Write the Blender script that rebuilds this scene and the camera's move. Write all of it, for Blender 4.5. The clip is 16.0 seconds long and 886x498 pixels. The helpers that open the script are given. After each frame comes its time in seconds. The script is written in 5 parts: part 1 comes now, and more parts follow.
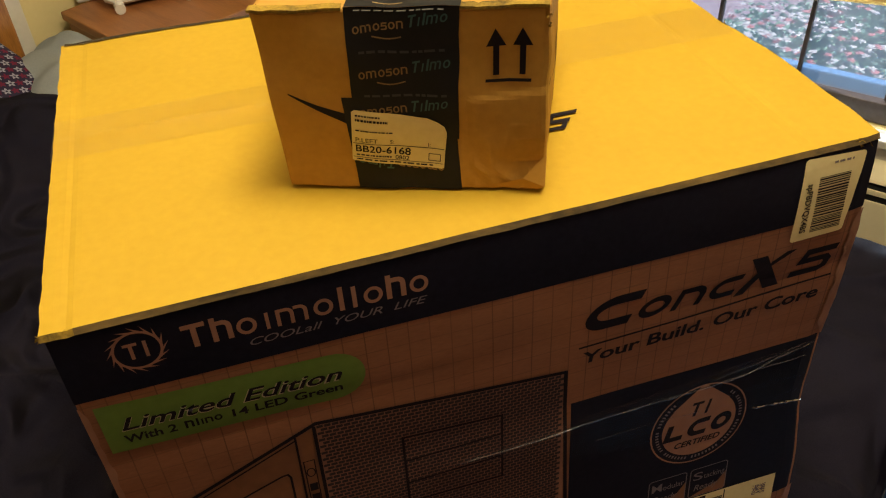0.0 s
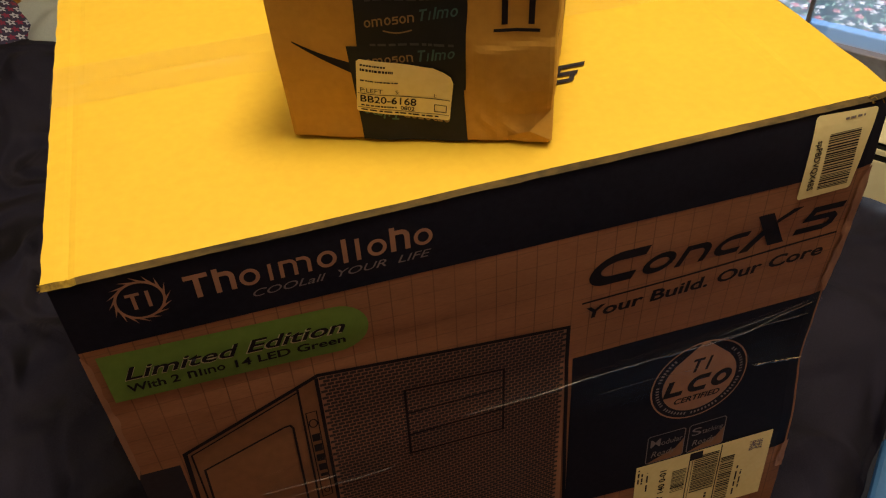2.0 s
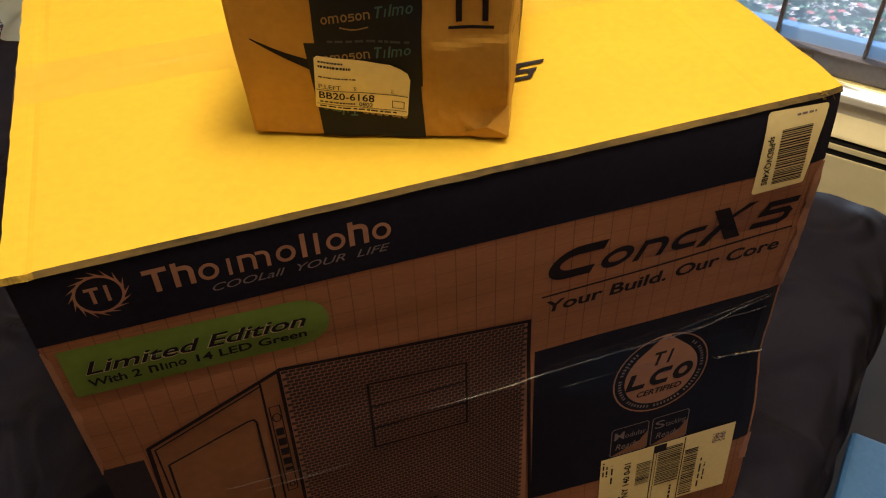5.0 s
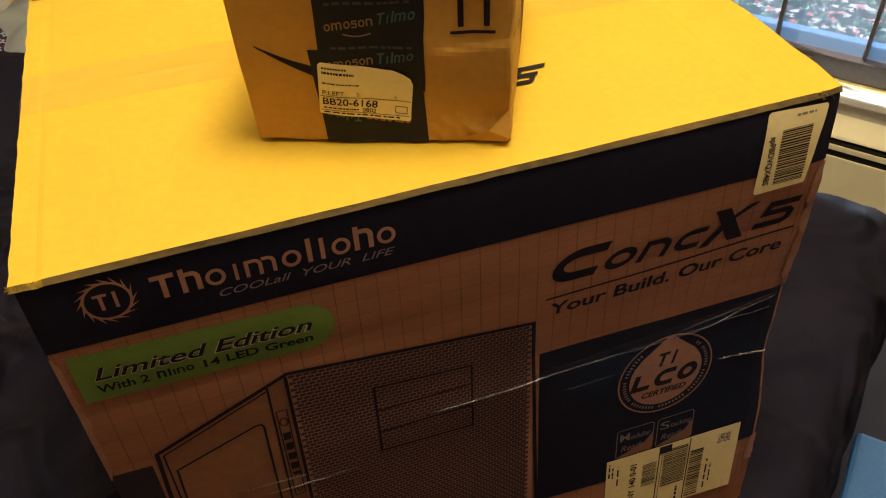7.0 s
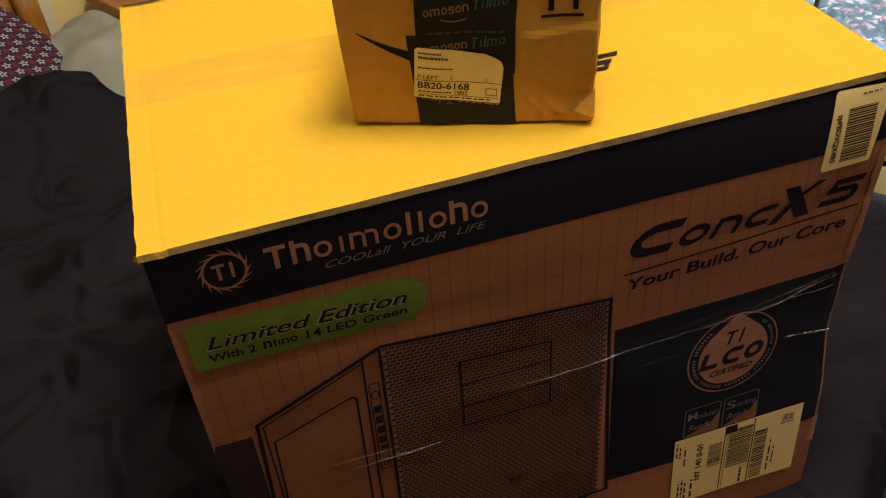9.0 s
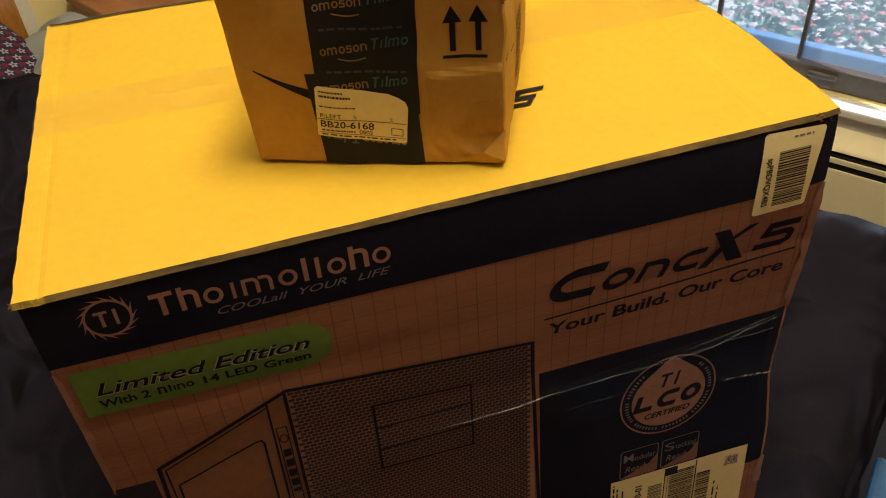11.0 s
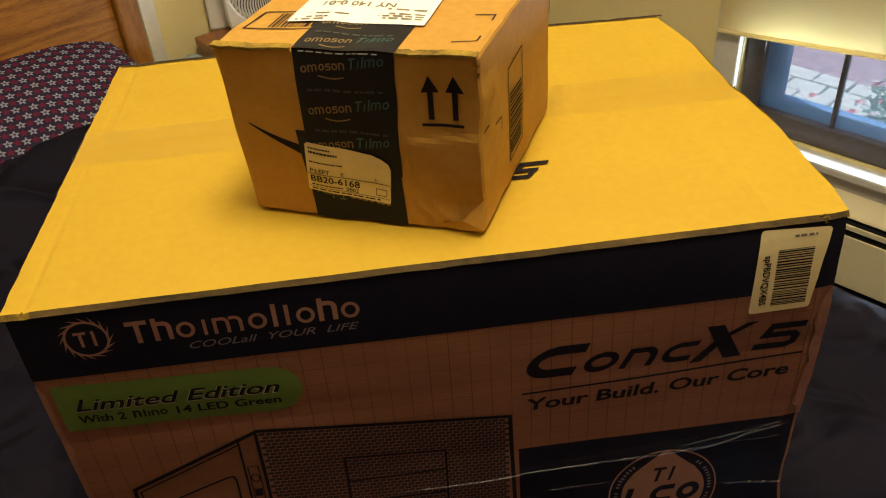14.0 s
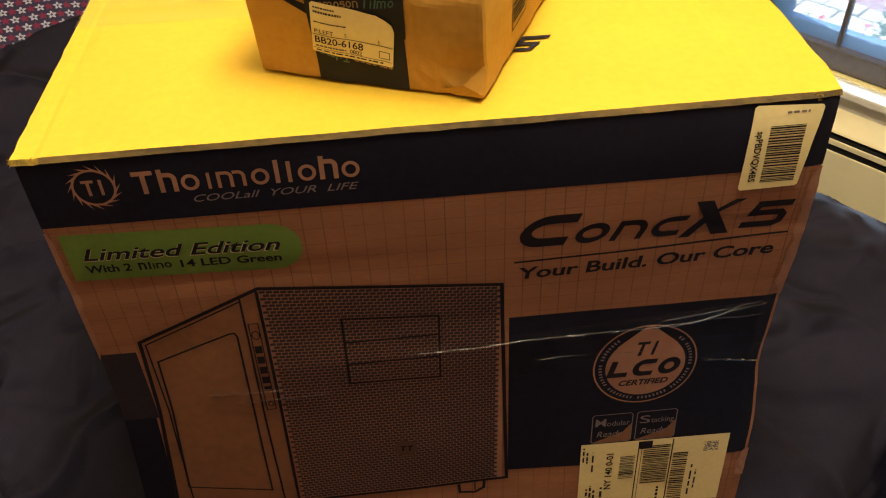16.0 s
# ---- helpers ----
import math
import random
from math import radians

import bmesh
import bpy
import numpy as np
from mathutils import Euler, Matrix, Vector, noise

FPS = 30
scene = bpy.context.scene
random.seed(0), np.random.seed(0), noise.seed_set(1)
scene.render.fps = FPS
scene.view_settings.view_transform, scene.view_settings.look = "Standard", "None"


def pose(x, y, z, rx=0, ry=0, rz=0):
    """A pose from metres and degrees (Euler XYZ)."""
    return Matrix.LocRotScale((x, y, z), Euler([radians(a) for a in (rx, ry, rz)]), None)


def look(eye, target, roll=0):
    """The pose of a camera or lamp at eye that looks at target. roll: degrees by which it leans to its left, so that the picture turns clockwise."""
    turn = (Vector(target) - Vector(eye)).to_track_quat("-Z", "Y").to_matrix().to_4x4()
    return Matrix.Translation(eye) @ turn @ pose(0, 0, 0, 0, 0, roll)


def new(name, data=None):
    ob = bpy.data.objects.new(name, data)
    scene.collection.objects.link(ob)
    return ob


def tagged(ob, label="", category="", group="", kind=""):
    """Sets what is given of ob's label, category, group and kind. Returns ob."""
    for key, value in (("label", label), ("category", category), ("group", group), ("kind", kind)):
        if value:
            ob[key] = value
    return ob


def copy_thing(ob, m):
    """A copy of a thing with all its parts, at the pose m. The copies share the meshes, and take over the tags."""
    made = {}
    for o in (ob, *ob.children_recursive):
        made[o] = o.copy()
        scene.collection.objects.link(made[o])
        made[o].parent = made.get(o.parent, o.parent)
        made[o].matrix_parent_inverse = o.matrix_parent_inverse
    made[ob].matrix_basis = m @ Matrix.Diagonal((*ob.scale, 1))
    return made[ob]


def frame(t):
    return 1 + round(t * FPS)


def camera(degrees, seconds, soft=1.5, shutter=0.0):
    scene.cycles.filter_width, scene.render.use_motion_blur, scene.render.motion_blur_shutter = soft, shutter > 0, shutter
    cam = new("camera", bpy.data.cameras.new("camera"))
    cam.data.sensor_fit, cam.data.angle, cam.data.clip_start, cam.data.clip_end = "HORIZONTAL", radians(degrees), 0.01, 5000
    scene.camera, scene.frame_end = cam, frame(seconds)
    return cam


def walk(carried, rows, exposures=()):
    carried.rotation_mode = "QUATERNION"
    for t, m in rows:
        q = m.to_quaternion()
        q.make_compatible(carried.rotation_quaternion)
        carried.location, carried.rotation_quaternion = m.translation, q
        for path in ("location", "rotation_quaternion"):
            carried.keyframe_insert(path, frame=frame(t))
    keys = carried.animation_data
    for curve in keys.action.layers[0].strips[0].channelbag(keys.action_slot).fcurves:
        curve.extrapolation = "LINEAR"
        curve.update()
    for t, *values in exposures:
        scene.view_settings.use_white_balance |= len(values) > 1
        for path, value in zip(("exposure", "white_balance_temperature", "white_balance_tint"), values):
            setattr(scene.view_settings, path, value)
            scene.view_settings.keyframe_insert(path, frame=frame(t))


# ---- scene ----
cam = camera(54.8, 16.0, soft=1.15)
PATH = [
    (0, (0.142, -0.422, 1.51), (0.531, 1.064, 0.229), -3.1),
    (0.5, (0.141, -0.424, 1.501), (0.538, 1.049, 0.208), -2.8),
    (1, (0.14, -0.419, 1.502), (0.538, 1.018, 0.17), -2.3),
    (1.5, (0.142, -0.42, 1.51), (0.516, 1.003, 0.155), -2.6),
    (2, (0.139, -0.418, 1.506), (0.508, 1.001, 0.146), -2.5),
    (2.5, (0.142, -0.416, 1.508), (0.496, 0.998, 0.138), -2.6),
    (3, (0.147, -0.42, 1.506), (0.515, 0.996, 0.143), -2.1),
    (3.5, (0.148, -0.431, 1.509), (0.535, 0.986, 0.153), -1.6),
    (4, (0.15, -0.435, 1.508), (0.551, 0.978, 0.151), -1.4),
    (6.5, (0.155, -0.428, 1.507), (0.557, 0.987, 0.152), -2.4),
    (7, (0.151, -0.437, 1.509), (0.553, 0.986, 0.162), -2.6),
    (7.5, (0.151, -0.448, 1.505), (0.536, 0.975, 0.153), -3.0),
    (8, (0.135, -0.469, 1.526), (0.477, 0.995, 0.206), -4.9),
    (8.3, (0.114, -0.463, 1.531), (0.463, 1.010, 0.224), -4.4),
    (8.5, (0.109, -0.459, 1.532), (0.459, 1.023, 0.236), -4.4),
    (9, (0.084, -0.469, 1.506), (0.462, 1.003, 0.205), -4.3),
    (9.2, (0.085, -0.462, 1.496), (0.476, 0.981, 0.168), -4.1),
    (11.3, (0.2, -0.448, 1.525), (0.518, 1.037, 0.224), -4.0),
    (11.5, (0.219, -0.447, 1.534), (0.496, 1.096, 0.293), -4.0),
    (12, (0.249, -0.447, 1.537), (0.337, 1.188, 0.388), -4.4),
    (12.2, (0.248, -0.446, 1.538), (0.286, 1.203, 0.405), -4.1),
    (12.5, (0.251, -0.447, 1.536), (0.2, 1.217, 0.429), -4.4),
    (12.7, (0.252, -0.450, 1.530), (0.192, 1.219, 0.430), -3.9),
    (13, (0.261, -0.452, 1.523), (0.244, 1.202, 0.398), -3.3),
    (13.5, (0.279, -0.455, 1.528), (0.371, 1.169, 0.364), -3.3),
    (14, (0.282, -0.473, 1.516), (0.358, 1.133, 0.327), -4.4),
    (14.5, (0.291, -0.485, 1.504), (0.346, 1.09, 0.274), -4.8),
    (15, (0.292, -0.494, 1.49), (0.335, 1.045, 0.214), -4.4),
    (15.5, (0.287, -0.509, 1.494), (0.357, 1.001, 0.185), -2.7),
    (16, (0.278, -0.515, 1.492), (0.342, 0.981, 0.165), -2.6),
]
walk(cam, [(t, look(eye, target, roll)) for t, eye, target, roll in PATH], [(0, -0.13), (2, 0.02), (3.5, 0.15), (7, 0.17), (9, 0.02), (11.3, -0.02), (12, -0.36), (12.8, -0.46), (14, -0.28), (14.5, -0.15), (15, 0.12), (15.5, 0.40), (16, 0.57)])

# ---- light ----
THETA = 40.0                     # the room is turned against the carton by this angle
ROOM = pose(0, 0, 0, 0, 0, THETA)
BOX_TOP = 1.15
CEIL = 2.74
WALL_V, WALL_U = 1.42, 1.92      # wall behind the headboard, wall with the window

world = bpy.data.worlds.new("sky")
scene.world = world
world.use_nodes = True
wn, wl = world.node_tree.nodes, world.node_tree.links
sky = wn.new("ShaderNodeTexSky")
sky.sky_type = "NISHITA"
sky.sun_disc = False
sky.sun_elevation, sky.sun_rotation = radians(55), radians(-26)
wl.new(sky.outputs["Color"], wn["Background"].inputs["Color"])
wn["Background"].inputs["Strength"].default_value = 0.15

sun = new("sun", bpy.data.lights.new("sun", "SUN"))
sun.data.energy, sun.data.angle, sun.data.color = 5.0, radians(1.0), (1.0, 0.97, 0.92)
sun.matrix_world = look(ROOM @ Vector((1.0, 4.0, 6.0)), (0, 0, 0))

bulb = new("ceiling_bulb", bpy.data.lights.new("ceiling_bulb", "POINT"))
bulb.data.energy, bulb.data.color, bulb.data.shadow_soft_size = 88.0, (1.0, 0.85, 0.58), 0.24
LAMP_U, LAMP_V = 0.34, -0.26
bulb.matrix_world = ROOM @ pose(LAMP_U, LAMP_V, CEIL - 0.26)

day = new("window_daylight", bpy.data.lights.new("window_daylight", "AREA"))
day.data.shape, day.data.size, day.data.size_y = "RECTANGLE", 0.86, 0.24
day.data.energy, day.data.color = 14.0, (0.66, 0.82, 1.0)
day.matrix_world = ROOM @ look((WALL_U + 0.008, -0.07, 0.50), (0.0, -0.07, 0.75))


# ---- materials ----
def nodes_of(name):
    m = bpy.data.materials.new(name)
    m.use_nodes = True
    return m, m.node_tree.nodes, m.node_tree.links, m.node_tree.nodes["Principled BSDF"]


def surface(name, dark, light, scale=8.0, rough=0.7, bump=0.1, fine=120.0, metal=0.0, stretch=(1, 1, 1), spec=0.5, blotch=0.5):
    """A painted, papery or woven surface: broad stains, fine grain and relief."""
    m, n, l, b = nodes_of(name)
    co, mp = n.new("ShaderNodeTexCoord"), n.new("ShaderNodeMapping")
    mp.inputs["Scale"].default_value = stretch
    l.new(co.outputs["Object"], mp.inputs["Vector"])
    broad, grain = n.new("ShaderNodeTexNoise"), n.new("ShaderNodeTexNoise")
    broad.inputs["Scale"].default_value, broad.inputs["Detail"].default_value = scale, 5
    grain.inputs["Scale"].default_value, grain.inputs["Detail"].default_value = fine, 3
    l.new(mp.outputs["Vector"], broad.inputs["Vector"])
    l.new(mp.outputs["Vector"], grain.inputs["Vector"])
    mix = n.new("ShaderNodeMath")
    mix.operation = "MULTIPLY_ADD"
    mix.inputs[1].default_value = blotch
    half = n.new("ShaderNodeMath")
    half.operation = "MULTIPLY"
    half.inputs[1].default_value = 1 - blotch
    l.new(grain.outputs["Fac"], half.inputs[0])
    l.new(broad.outputs["Fac"], mix.inputs[0])
    l.new(half.outputs[0], mix.inputs[2])
    ramp = n.new("ShaderNodeValToRGB")
    ramp.color_ramp.elements[0].position, ramp.color_ramp.elements[0].color = 0.32, (*dark, 1)
    ramp.color_ramp.elements[1].position, ramp.color_ramp.elements[1].color = 0.68, (*light, 1)
    l.new(mix.outputs[0], ramp.inputs["Fac"])
    l.new(ramp.outputs["Color"], b.inputs["Base Color"])
    b.inputs["Roughness"].default_value, b.inputs["Metallic"].default_value = rough, metal
    b.inputs["Specular IOR Level"].default_value = spec
    if bump:
        bp = n.new("ShaderNodeBump")
        bp.inputs["Strength"].default_value, bp.inputs["Distance"].default_value = bump, 0.002
        l.new(mix.outputs[0], bp.inputs["Height"])
        l.new(bp.outputs["Normal"], b.inputs["Normal"])
    return m


def wood(name, dark, light, rings=9.0, rough=0.4, axis="X"):
    m, n, l, b = nodes_of(name)
    co, mp = n.new("ShaderNodeTexCoord"), n.new("ShaderNodeMapping")
    mp.inputs["Scale"].default_value = {"X": (0.9, 9, 9), "Z": (9, 9, 0.9), "Y": (9, 0.9, 9)}[axis]
    l.new(co.outputs["Object"], mp.inputs["Vector"])
    a, g = n.new("ShaderNodeTexNoise"), n.new("ShaderNodeTexNoise")
    a.inputs["Scale"].default_value, a.inputs["Detail"].default_value, a.inputs["Distortion"].default_value = rings * 0.28, 6, 1.2
    g.inputs["Scale"].default_value, g.inputs["Detail"].default_value = rings * 5, 4
    l.new(mp.outputs["Vector"], a.inputs["Vector"])
    l.new(mp.outputs["Vector"], g.inputs["Vector"])
    mx = n.new("ShaderNodeMath")
    mx.operation = "MULTIPLY_ADD"
    mx.inputs[1].default_value = 0.35
    hf = n.new("ShaderNodeMath")
    hf.operation = "MULTIPLY"
    hf.inputs[1].default_value = 0.65
    l.new(a.outputs["Fac"], hf.inputs[0])
    l.new(g.outputs["Fac"], mx.inputs[0])
    l.new(hf.outputs[0], mx.inputs[2])
    ramp = n.new("ShaderNodeValToRGB")
    ramp.color_ramp.elements[0].position, ramp.color_ramp.elements[0].color = 0.36, (*dark, 1)
    ramp.color_ramp.elements[1].position, ramp.color_ramp.elements[1].color = 0.62, (*light, 1)
    l.new(mx.outputs[0], ramp.inputs["Fac"])
    l.new(ramp.outputs["Color"], b.inputs["Base Color"])
    b.inputs["Roughness"].default_value = rough
    bp = n.new("ShaderNodeBump")
    bp.inputs["Strength"].default_value, bp.inputs["Distance"].default_value = 0.12, 0.001
    l.new(mx.outputs[0], bp.inputs["Height"])
    l.new(bp.outputs["Normal"], b.inputs["Normal"])
    return m


def math_node(n, l, op, a, b=None, c=None):
    q = n.new("ShaderNodeMath")
    q.operation = op
    for i, v in enumerate((a, b, c)):
        if v is None:
            continue
        if isinstance(v, (int, float)):
            q.inputs[i].default_value = v
        else:
            l.new(v, q.inputs[i])
    return q.outputs[0]


def printed_kraft(name):
    """Kraft paper printed with a fine darker grid, as on the carton's front."""
    # darker and redder than the top's kraft: the front's shade is in this colour
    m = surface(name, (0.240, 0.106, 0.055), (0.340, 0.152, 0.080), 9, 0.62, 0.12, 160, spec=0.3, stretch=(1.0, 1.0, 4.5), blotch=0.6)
    n, l = m.node_tree.nodes, m.node_tree.links
    b = n["Principled BSDF"]
    old = b.inputs["Base Color"].links[0].from_socket
    co, sp = n.new("ShaderNodeTexCoord"), n.new("ShaderNodeSeparateXYZ")
    l.new(co.outputs["Object"], sp.inputs[0])
    masks = []
    for axis, step in (("X", 0.0158), ("Z", 0.0158)):
        f = math_node(n, l, "FRACT", math_node(n, l, "MULTIPLY", math_node(n, l, "ADD", sp.outputs[axis], 3.0), 1 / step))
        masks.append(math_node(n, l, "LESS_THAN", f, 0.055))
    big = math_node(n, l, "MAXIMUM", masks[0], math_node(n, l, "MULTIPLY", masks[1], 0.55))
    nz = n.new("ShaderNodeTexNoise")
    nz.inputs["Scale"].default_value = 14
    l.new(co.outputs["Object"], nz.inputs["Vector"])
    fac = math_node(n, l, "MULTIPLY", big, math_node(n, l, "MULTIPLY", nz.outputs["Fac"], 1.15))
    mix = n.new("ShaderNodeMixRGB")
    mix.inputs["Color2"].default_value = (0.10, 0.05, 0.03, 1)
    l.new(fac, mix.inputs["Fac"])
    l.new(old, mix.inputs["Color1"])
    l.new(mix.outputs[0], b.inputs["Base Color"])
    return m


def star_cloth(name):
    """Navy cotton printed with rows of white and red five-pointed stars."""
    m, n, l, b = nodes_of(name)
    uv, sp = n.new("ShaderNodeUVMap"), n.new("ShaderNodeSeparateXYZ")
    l.new(uv.outputs[0], sp.inputs[0])
    px, py = 0.034, 0.0215
    row = math_node(n, l, "DIVIDE", sp.outputs["Y"], py)
    odd = math_node(n, l, "MODULO", math_node(n, l, "FLOOR", row), 2.0)
    col = math_node(n, l, "ADD", math_node(n, l, "DIVIDE", sp.outputs["X"], px), math_node(n, l, "MULTIPLY", odd, 0.5))

    def star(shift, size, hollow):
        fx = math_node(n, l, "MULTIPLY", math_node(n, l, "SUBTRACT", math_node(n, l, "FRACT", math_node(n, l, "ADD", col, shift)), 0.5), px)
        fy = math_node(n, l, "MULTIPLY", math_node(n, l, "SUBTRACT", math_node(n, l, "FRACT", row), 0.5), py)
        r = math_node(n, l, "SQRT", math_node(n, l, "ADD", math_node(n, l, "MULTIPLY", fx, fx), math_node(n, l, "MULTIPLY", fy, fy)))
        a = math_node(n, l, "ARCTAN2", fx, fy)
        t = math_node(n, l, "ABSOLUTE", math_node(n, l, "SUBTRACT", math_node(n, l, "FRACT", math_node(n, l, "ADD", math_node(n, l, "DIVIDE", a, 2 * math.pi / 5), 0.5)), 0.5))
        edge = math_node(n, l, "SUBTRACT", size, math_node(n, l, "MULTIPLY", t, size * 1.22))
        body = math_node(n, l, "LESS_THAN", r, edge)
        if hollow:
            core = math_node(n, l, "LESS_THAN", r, math_node(n, l, "MULTIPLY", edge, 0.36))
            body = math_node(n, l, "SUBTRACT", body, core)
        return body

    white, red = star(0.0, 0.0098, True), star(0.5, 0.0090, False)
    nz = n.new("ShaderNodeTexNoise")
    nz.inputs["Scale"].default_value = 900
    base = n.new("ShaderNodeMixRGB")
    base.inputs["Color1"].default_value, base.inputs["Color2"].default_value = (0.016, 0.014, 0.040, 1), (0.03, 0.026, 0.06, 1)
    l.new(nz.outputs["Fac"], base.inputs["Fac"])
    m1, m2 = n.new("ShaderNodeMixRGB"), n.new("ShaderNodeMixRGB")
    m1.inputs["Color2"].default_value, m2.inputs["Color2"].default_value = (0.13, 0.013, 0.042, 1), (0.29, 0.31, 0.42, 1)
    l.new(red, m1.inputs["Fac"])
    l.new(base.outputs[0], m1.inputs["Color1"])
    l.new(white, m2.inputs["Fac"])
    l.new(m1.outputs[0], m2.inputs["Color1"])
    l.new(m2.outputs[0], b.inputs["Base Color"])
    b.inputs["Roughness"].default_value = 0.9
    b.inputs["Specular IOR Level"].default_value = 0.2
    return m


def clear_film(name, rough, tint, gloss, wrinkle, amount=1.0, most=1.0):
    """Thin clear plastic: see-through, with a Fresnel gloss broken by wrinkles."""
    m, n, l, b = nodes_of(name)
    n.remove(b)
    tr, gl, mx, fr = n.new("ShaderNodeBsdfTransparent"), n.new("ShaderNodeBsdfGlossy"), n.new("ShaderNodeMixShader"), n.new("ShaderNodeFresnel")
    tr.inputs["Color"].default_value = (*tint, 1)
    gl.inputs["Roughness"].default_value = rough
    fr.inputs["IOR"].default_value = gloss
    co, nz, bp, mp = n.new("ShaderNodeTexCoord"), n.new("ShaderNodeTexNoise"), n.new("ShaderNodeBump"), n.new("ShaderNodeMapping")
    mp.inputs["Scale"].default_value = (6, 20, 40)
    mp.inputs["Rotation"].default_value = (0, 0.06, 0)
    l.new(co.outputs["Object"], mp.inputs["Vector"])
    l.new(mp.outputs[0], nz.inputs["Vector"])
    nz.inputs["Scale"].default_value, nz.inputs["Detail"].default_value = 1.0, 4
    bp.inputs["Strength"].default_value, bp.inputs["Distance"].default_value = wrinkle, 0.004
    l.new(nz.outputs["Fac"], bp.inputs["Height"])
    if wrinkle:
        l.new(bp.outputs[0], gl.inputs["Normal"])
        l.new(bp.outputs[0], fr.inputs["Normal"])
    l.new(math_node(n, l, "MINIMUM", math_node(n, l, "MULTIPLY", fr.outputs[0], amount), most), mx.inputs[0])
    l.new(tr.outputs[0], mx.inputs[1])
    l.new(gl.outputs[0], mx.inputs[2])
    l.new(mx.outputs[0], n["Material Output"].inputs["Surface"])
    return m


# yellower than the front's kraft: the lamp's warm light is in this colour
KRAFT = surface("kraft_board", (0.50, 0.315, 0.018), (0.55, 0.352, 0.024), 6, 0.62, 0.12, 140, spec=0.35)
KRAFT_SMALL = surface("kraft_board_small", (0.425, 0.222, 0.036), (0.535, 0.287, 0.048), 8, 0.6, 0.2, 150, spec=0.35)
GRID_KRAFT = printed_kraft("kraft_grid_print")
RAW_EDGE = surface("raw_board_edge", (0.07, 0.042, 0.006), (0.44, 0.28, 0.025), 60, 0.9, 0.6, 500, blotch=0.7)
BLACK_INK = surface("black_ink", (0.0072, 0.0070, 0.0145), (0.0130, 0.0128, 0.0235), 10, 0.6, 0.08, 200, spec=0.12)
FADED_BLACK = surface("faded_black_ink", (0.020, 0.016, 0.024), (0.034, 0.027, 0.034), 10, 0.6, 0.08, 200, spec=0.15)
DARK_INK = surface("dark_print", (0.011, 0.009, 0.013), (0.018, 0.014, 0.019), 20, 0.6, 0.0, spec=0.12)
MESH_INK = surface("mesh_print", (0.022, 0.014, 0.018), (0.036, 0.022, 0.025), 20, 0.6, 0.0)
TAN_INK = surface("tan_print", (0.28, 0.138, 0.085), (0.37, 0.186, 0.115), 20, 0.6, 0.05)
SHADE_INK = surface("shaded_tan_print", (0.18, 0.080, 0.036), (0.25, 0.110, 0.050), 20, 0.6, 0.05)
EMBLEM_INK = surface("dark_brown_print", (0.085, 0.042, 0.026), (0.12, 0.060, 0.036), 20, 0.6, 0.05)
DIM_INK = surface("dim_grey_print", (0.16, 0.13, 0.14), (0.22, 0.17, 0.17), 20, 0.6, 0.0)
GREEN_INK = surface("green_print", (0.115, 0.20, 0.03), (0.155, 0.26, 0.045), 12, 0.55, 0.05)
PALE_INK = surface("pale_print", (0.5, 0.42, 0.30), (0.58, 0.50, 0.36), 20, 0.6, 0.0)
PAPER = surface("label_paper", (0.76, 0.64, 0.30), (0.84, 0.73, 0.38), 10, 0.5, 0.05, 200)
WHITE_PAPER = surface("white_label_paper", (0.80, 0.80, 0.78), (0.86, 0.86, 0.84), 10, 0.45, 0.05, 200)
BLACK_TAPE = surface("black_parcel_tape", (0.012, 0.012, 0.014), (0.022, 0.022, 0.024), 12, 0.48, 0.3, 40, spec=0.14)
TEAL_INK = surface("teal_print", (0.032, 0.095, 0.092), (0.045, 0.125, 0.118), 30, 0.5, 0.0)
ORANGE_INK = surface("orange_print", (0.22, 0.145, 0.055), (0.29, 0.185, 0.07), 30, 0.5, 0.0)
CLEAR_TAPE = clear_film("clear_tape", 0.10, (0.99, 0.985, 0.98), 1.45, 0.10, 0.8, 0.018)
TOP_TAPE = clear_film("brown_clear_tape", 0.25, (0.98, 0.97, 0.95), 1.45, 0.05, 0.8, 0.10)
GLASS = clear_film("window_glass", 0.01, (0.93, 0.96, 0.97), 1.45, 0.0)
# a pale blue haze mixed into the panes imitates the washed-out, overexposed daylight
gn, gk = GLASS.node_tree.nodes, GLASS.node_tree.links
haze, haze_mix = gn.new("ShaderNodeBsdfTranslucent"), gn.new("ShaderNodeMixShader")
haze.inputs["Color"].default_value = (0.76, 0.90, 1.0, 1)
haze_mix.inputs[0].default_value = 0.36
gk.new(gn["Material Output"].inputs["Surface"].links[0].from_socket, haze_mix.inputs[1])
gk.new(haze.outputs[0], haze_mix.inputs[2])
gk.new(haze_mix.outputs[0], gn["Material Output"].inputs["Surface"])
SPREAD = surface("charcoal_bedspread", (0.0078, 0.0072, 0.0140), (0.0200, 0.0185, 0.0340), 5, 0.95, 0.6, 700, spec=0.06, blotch=0.4)


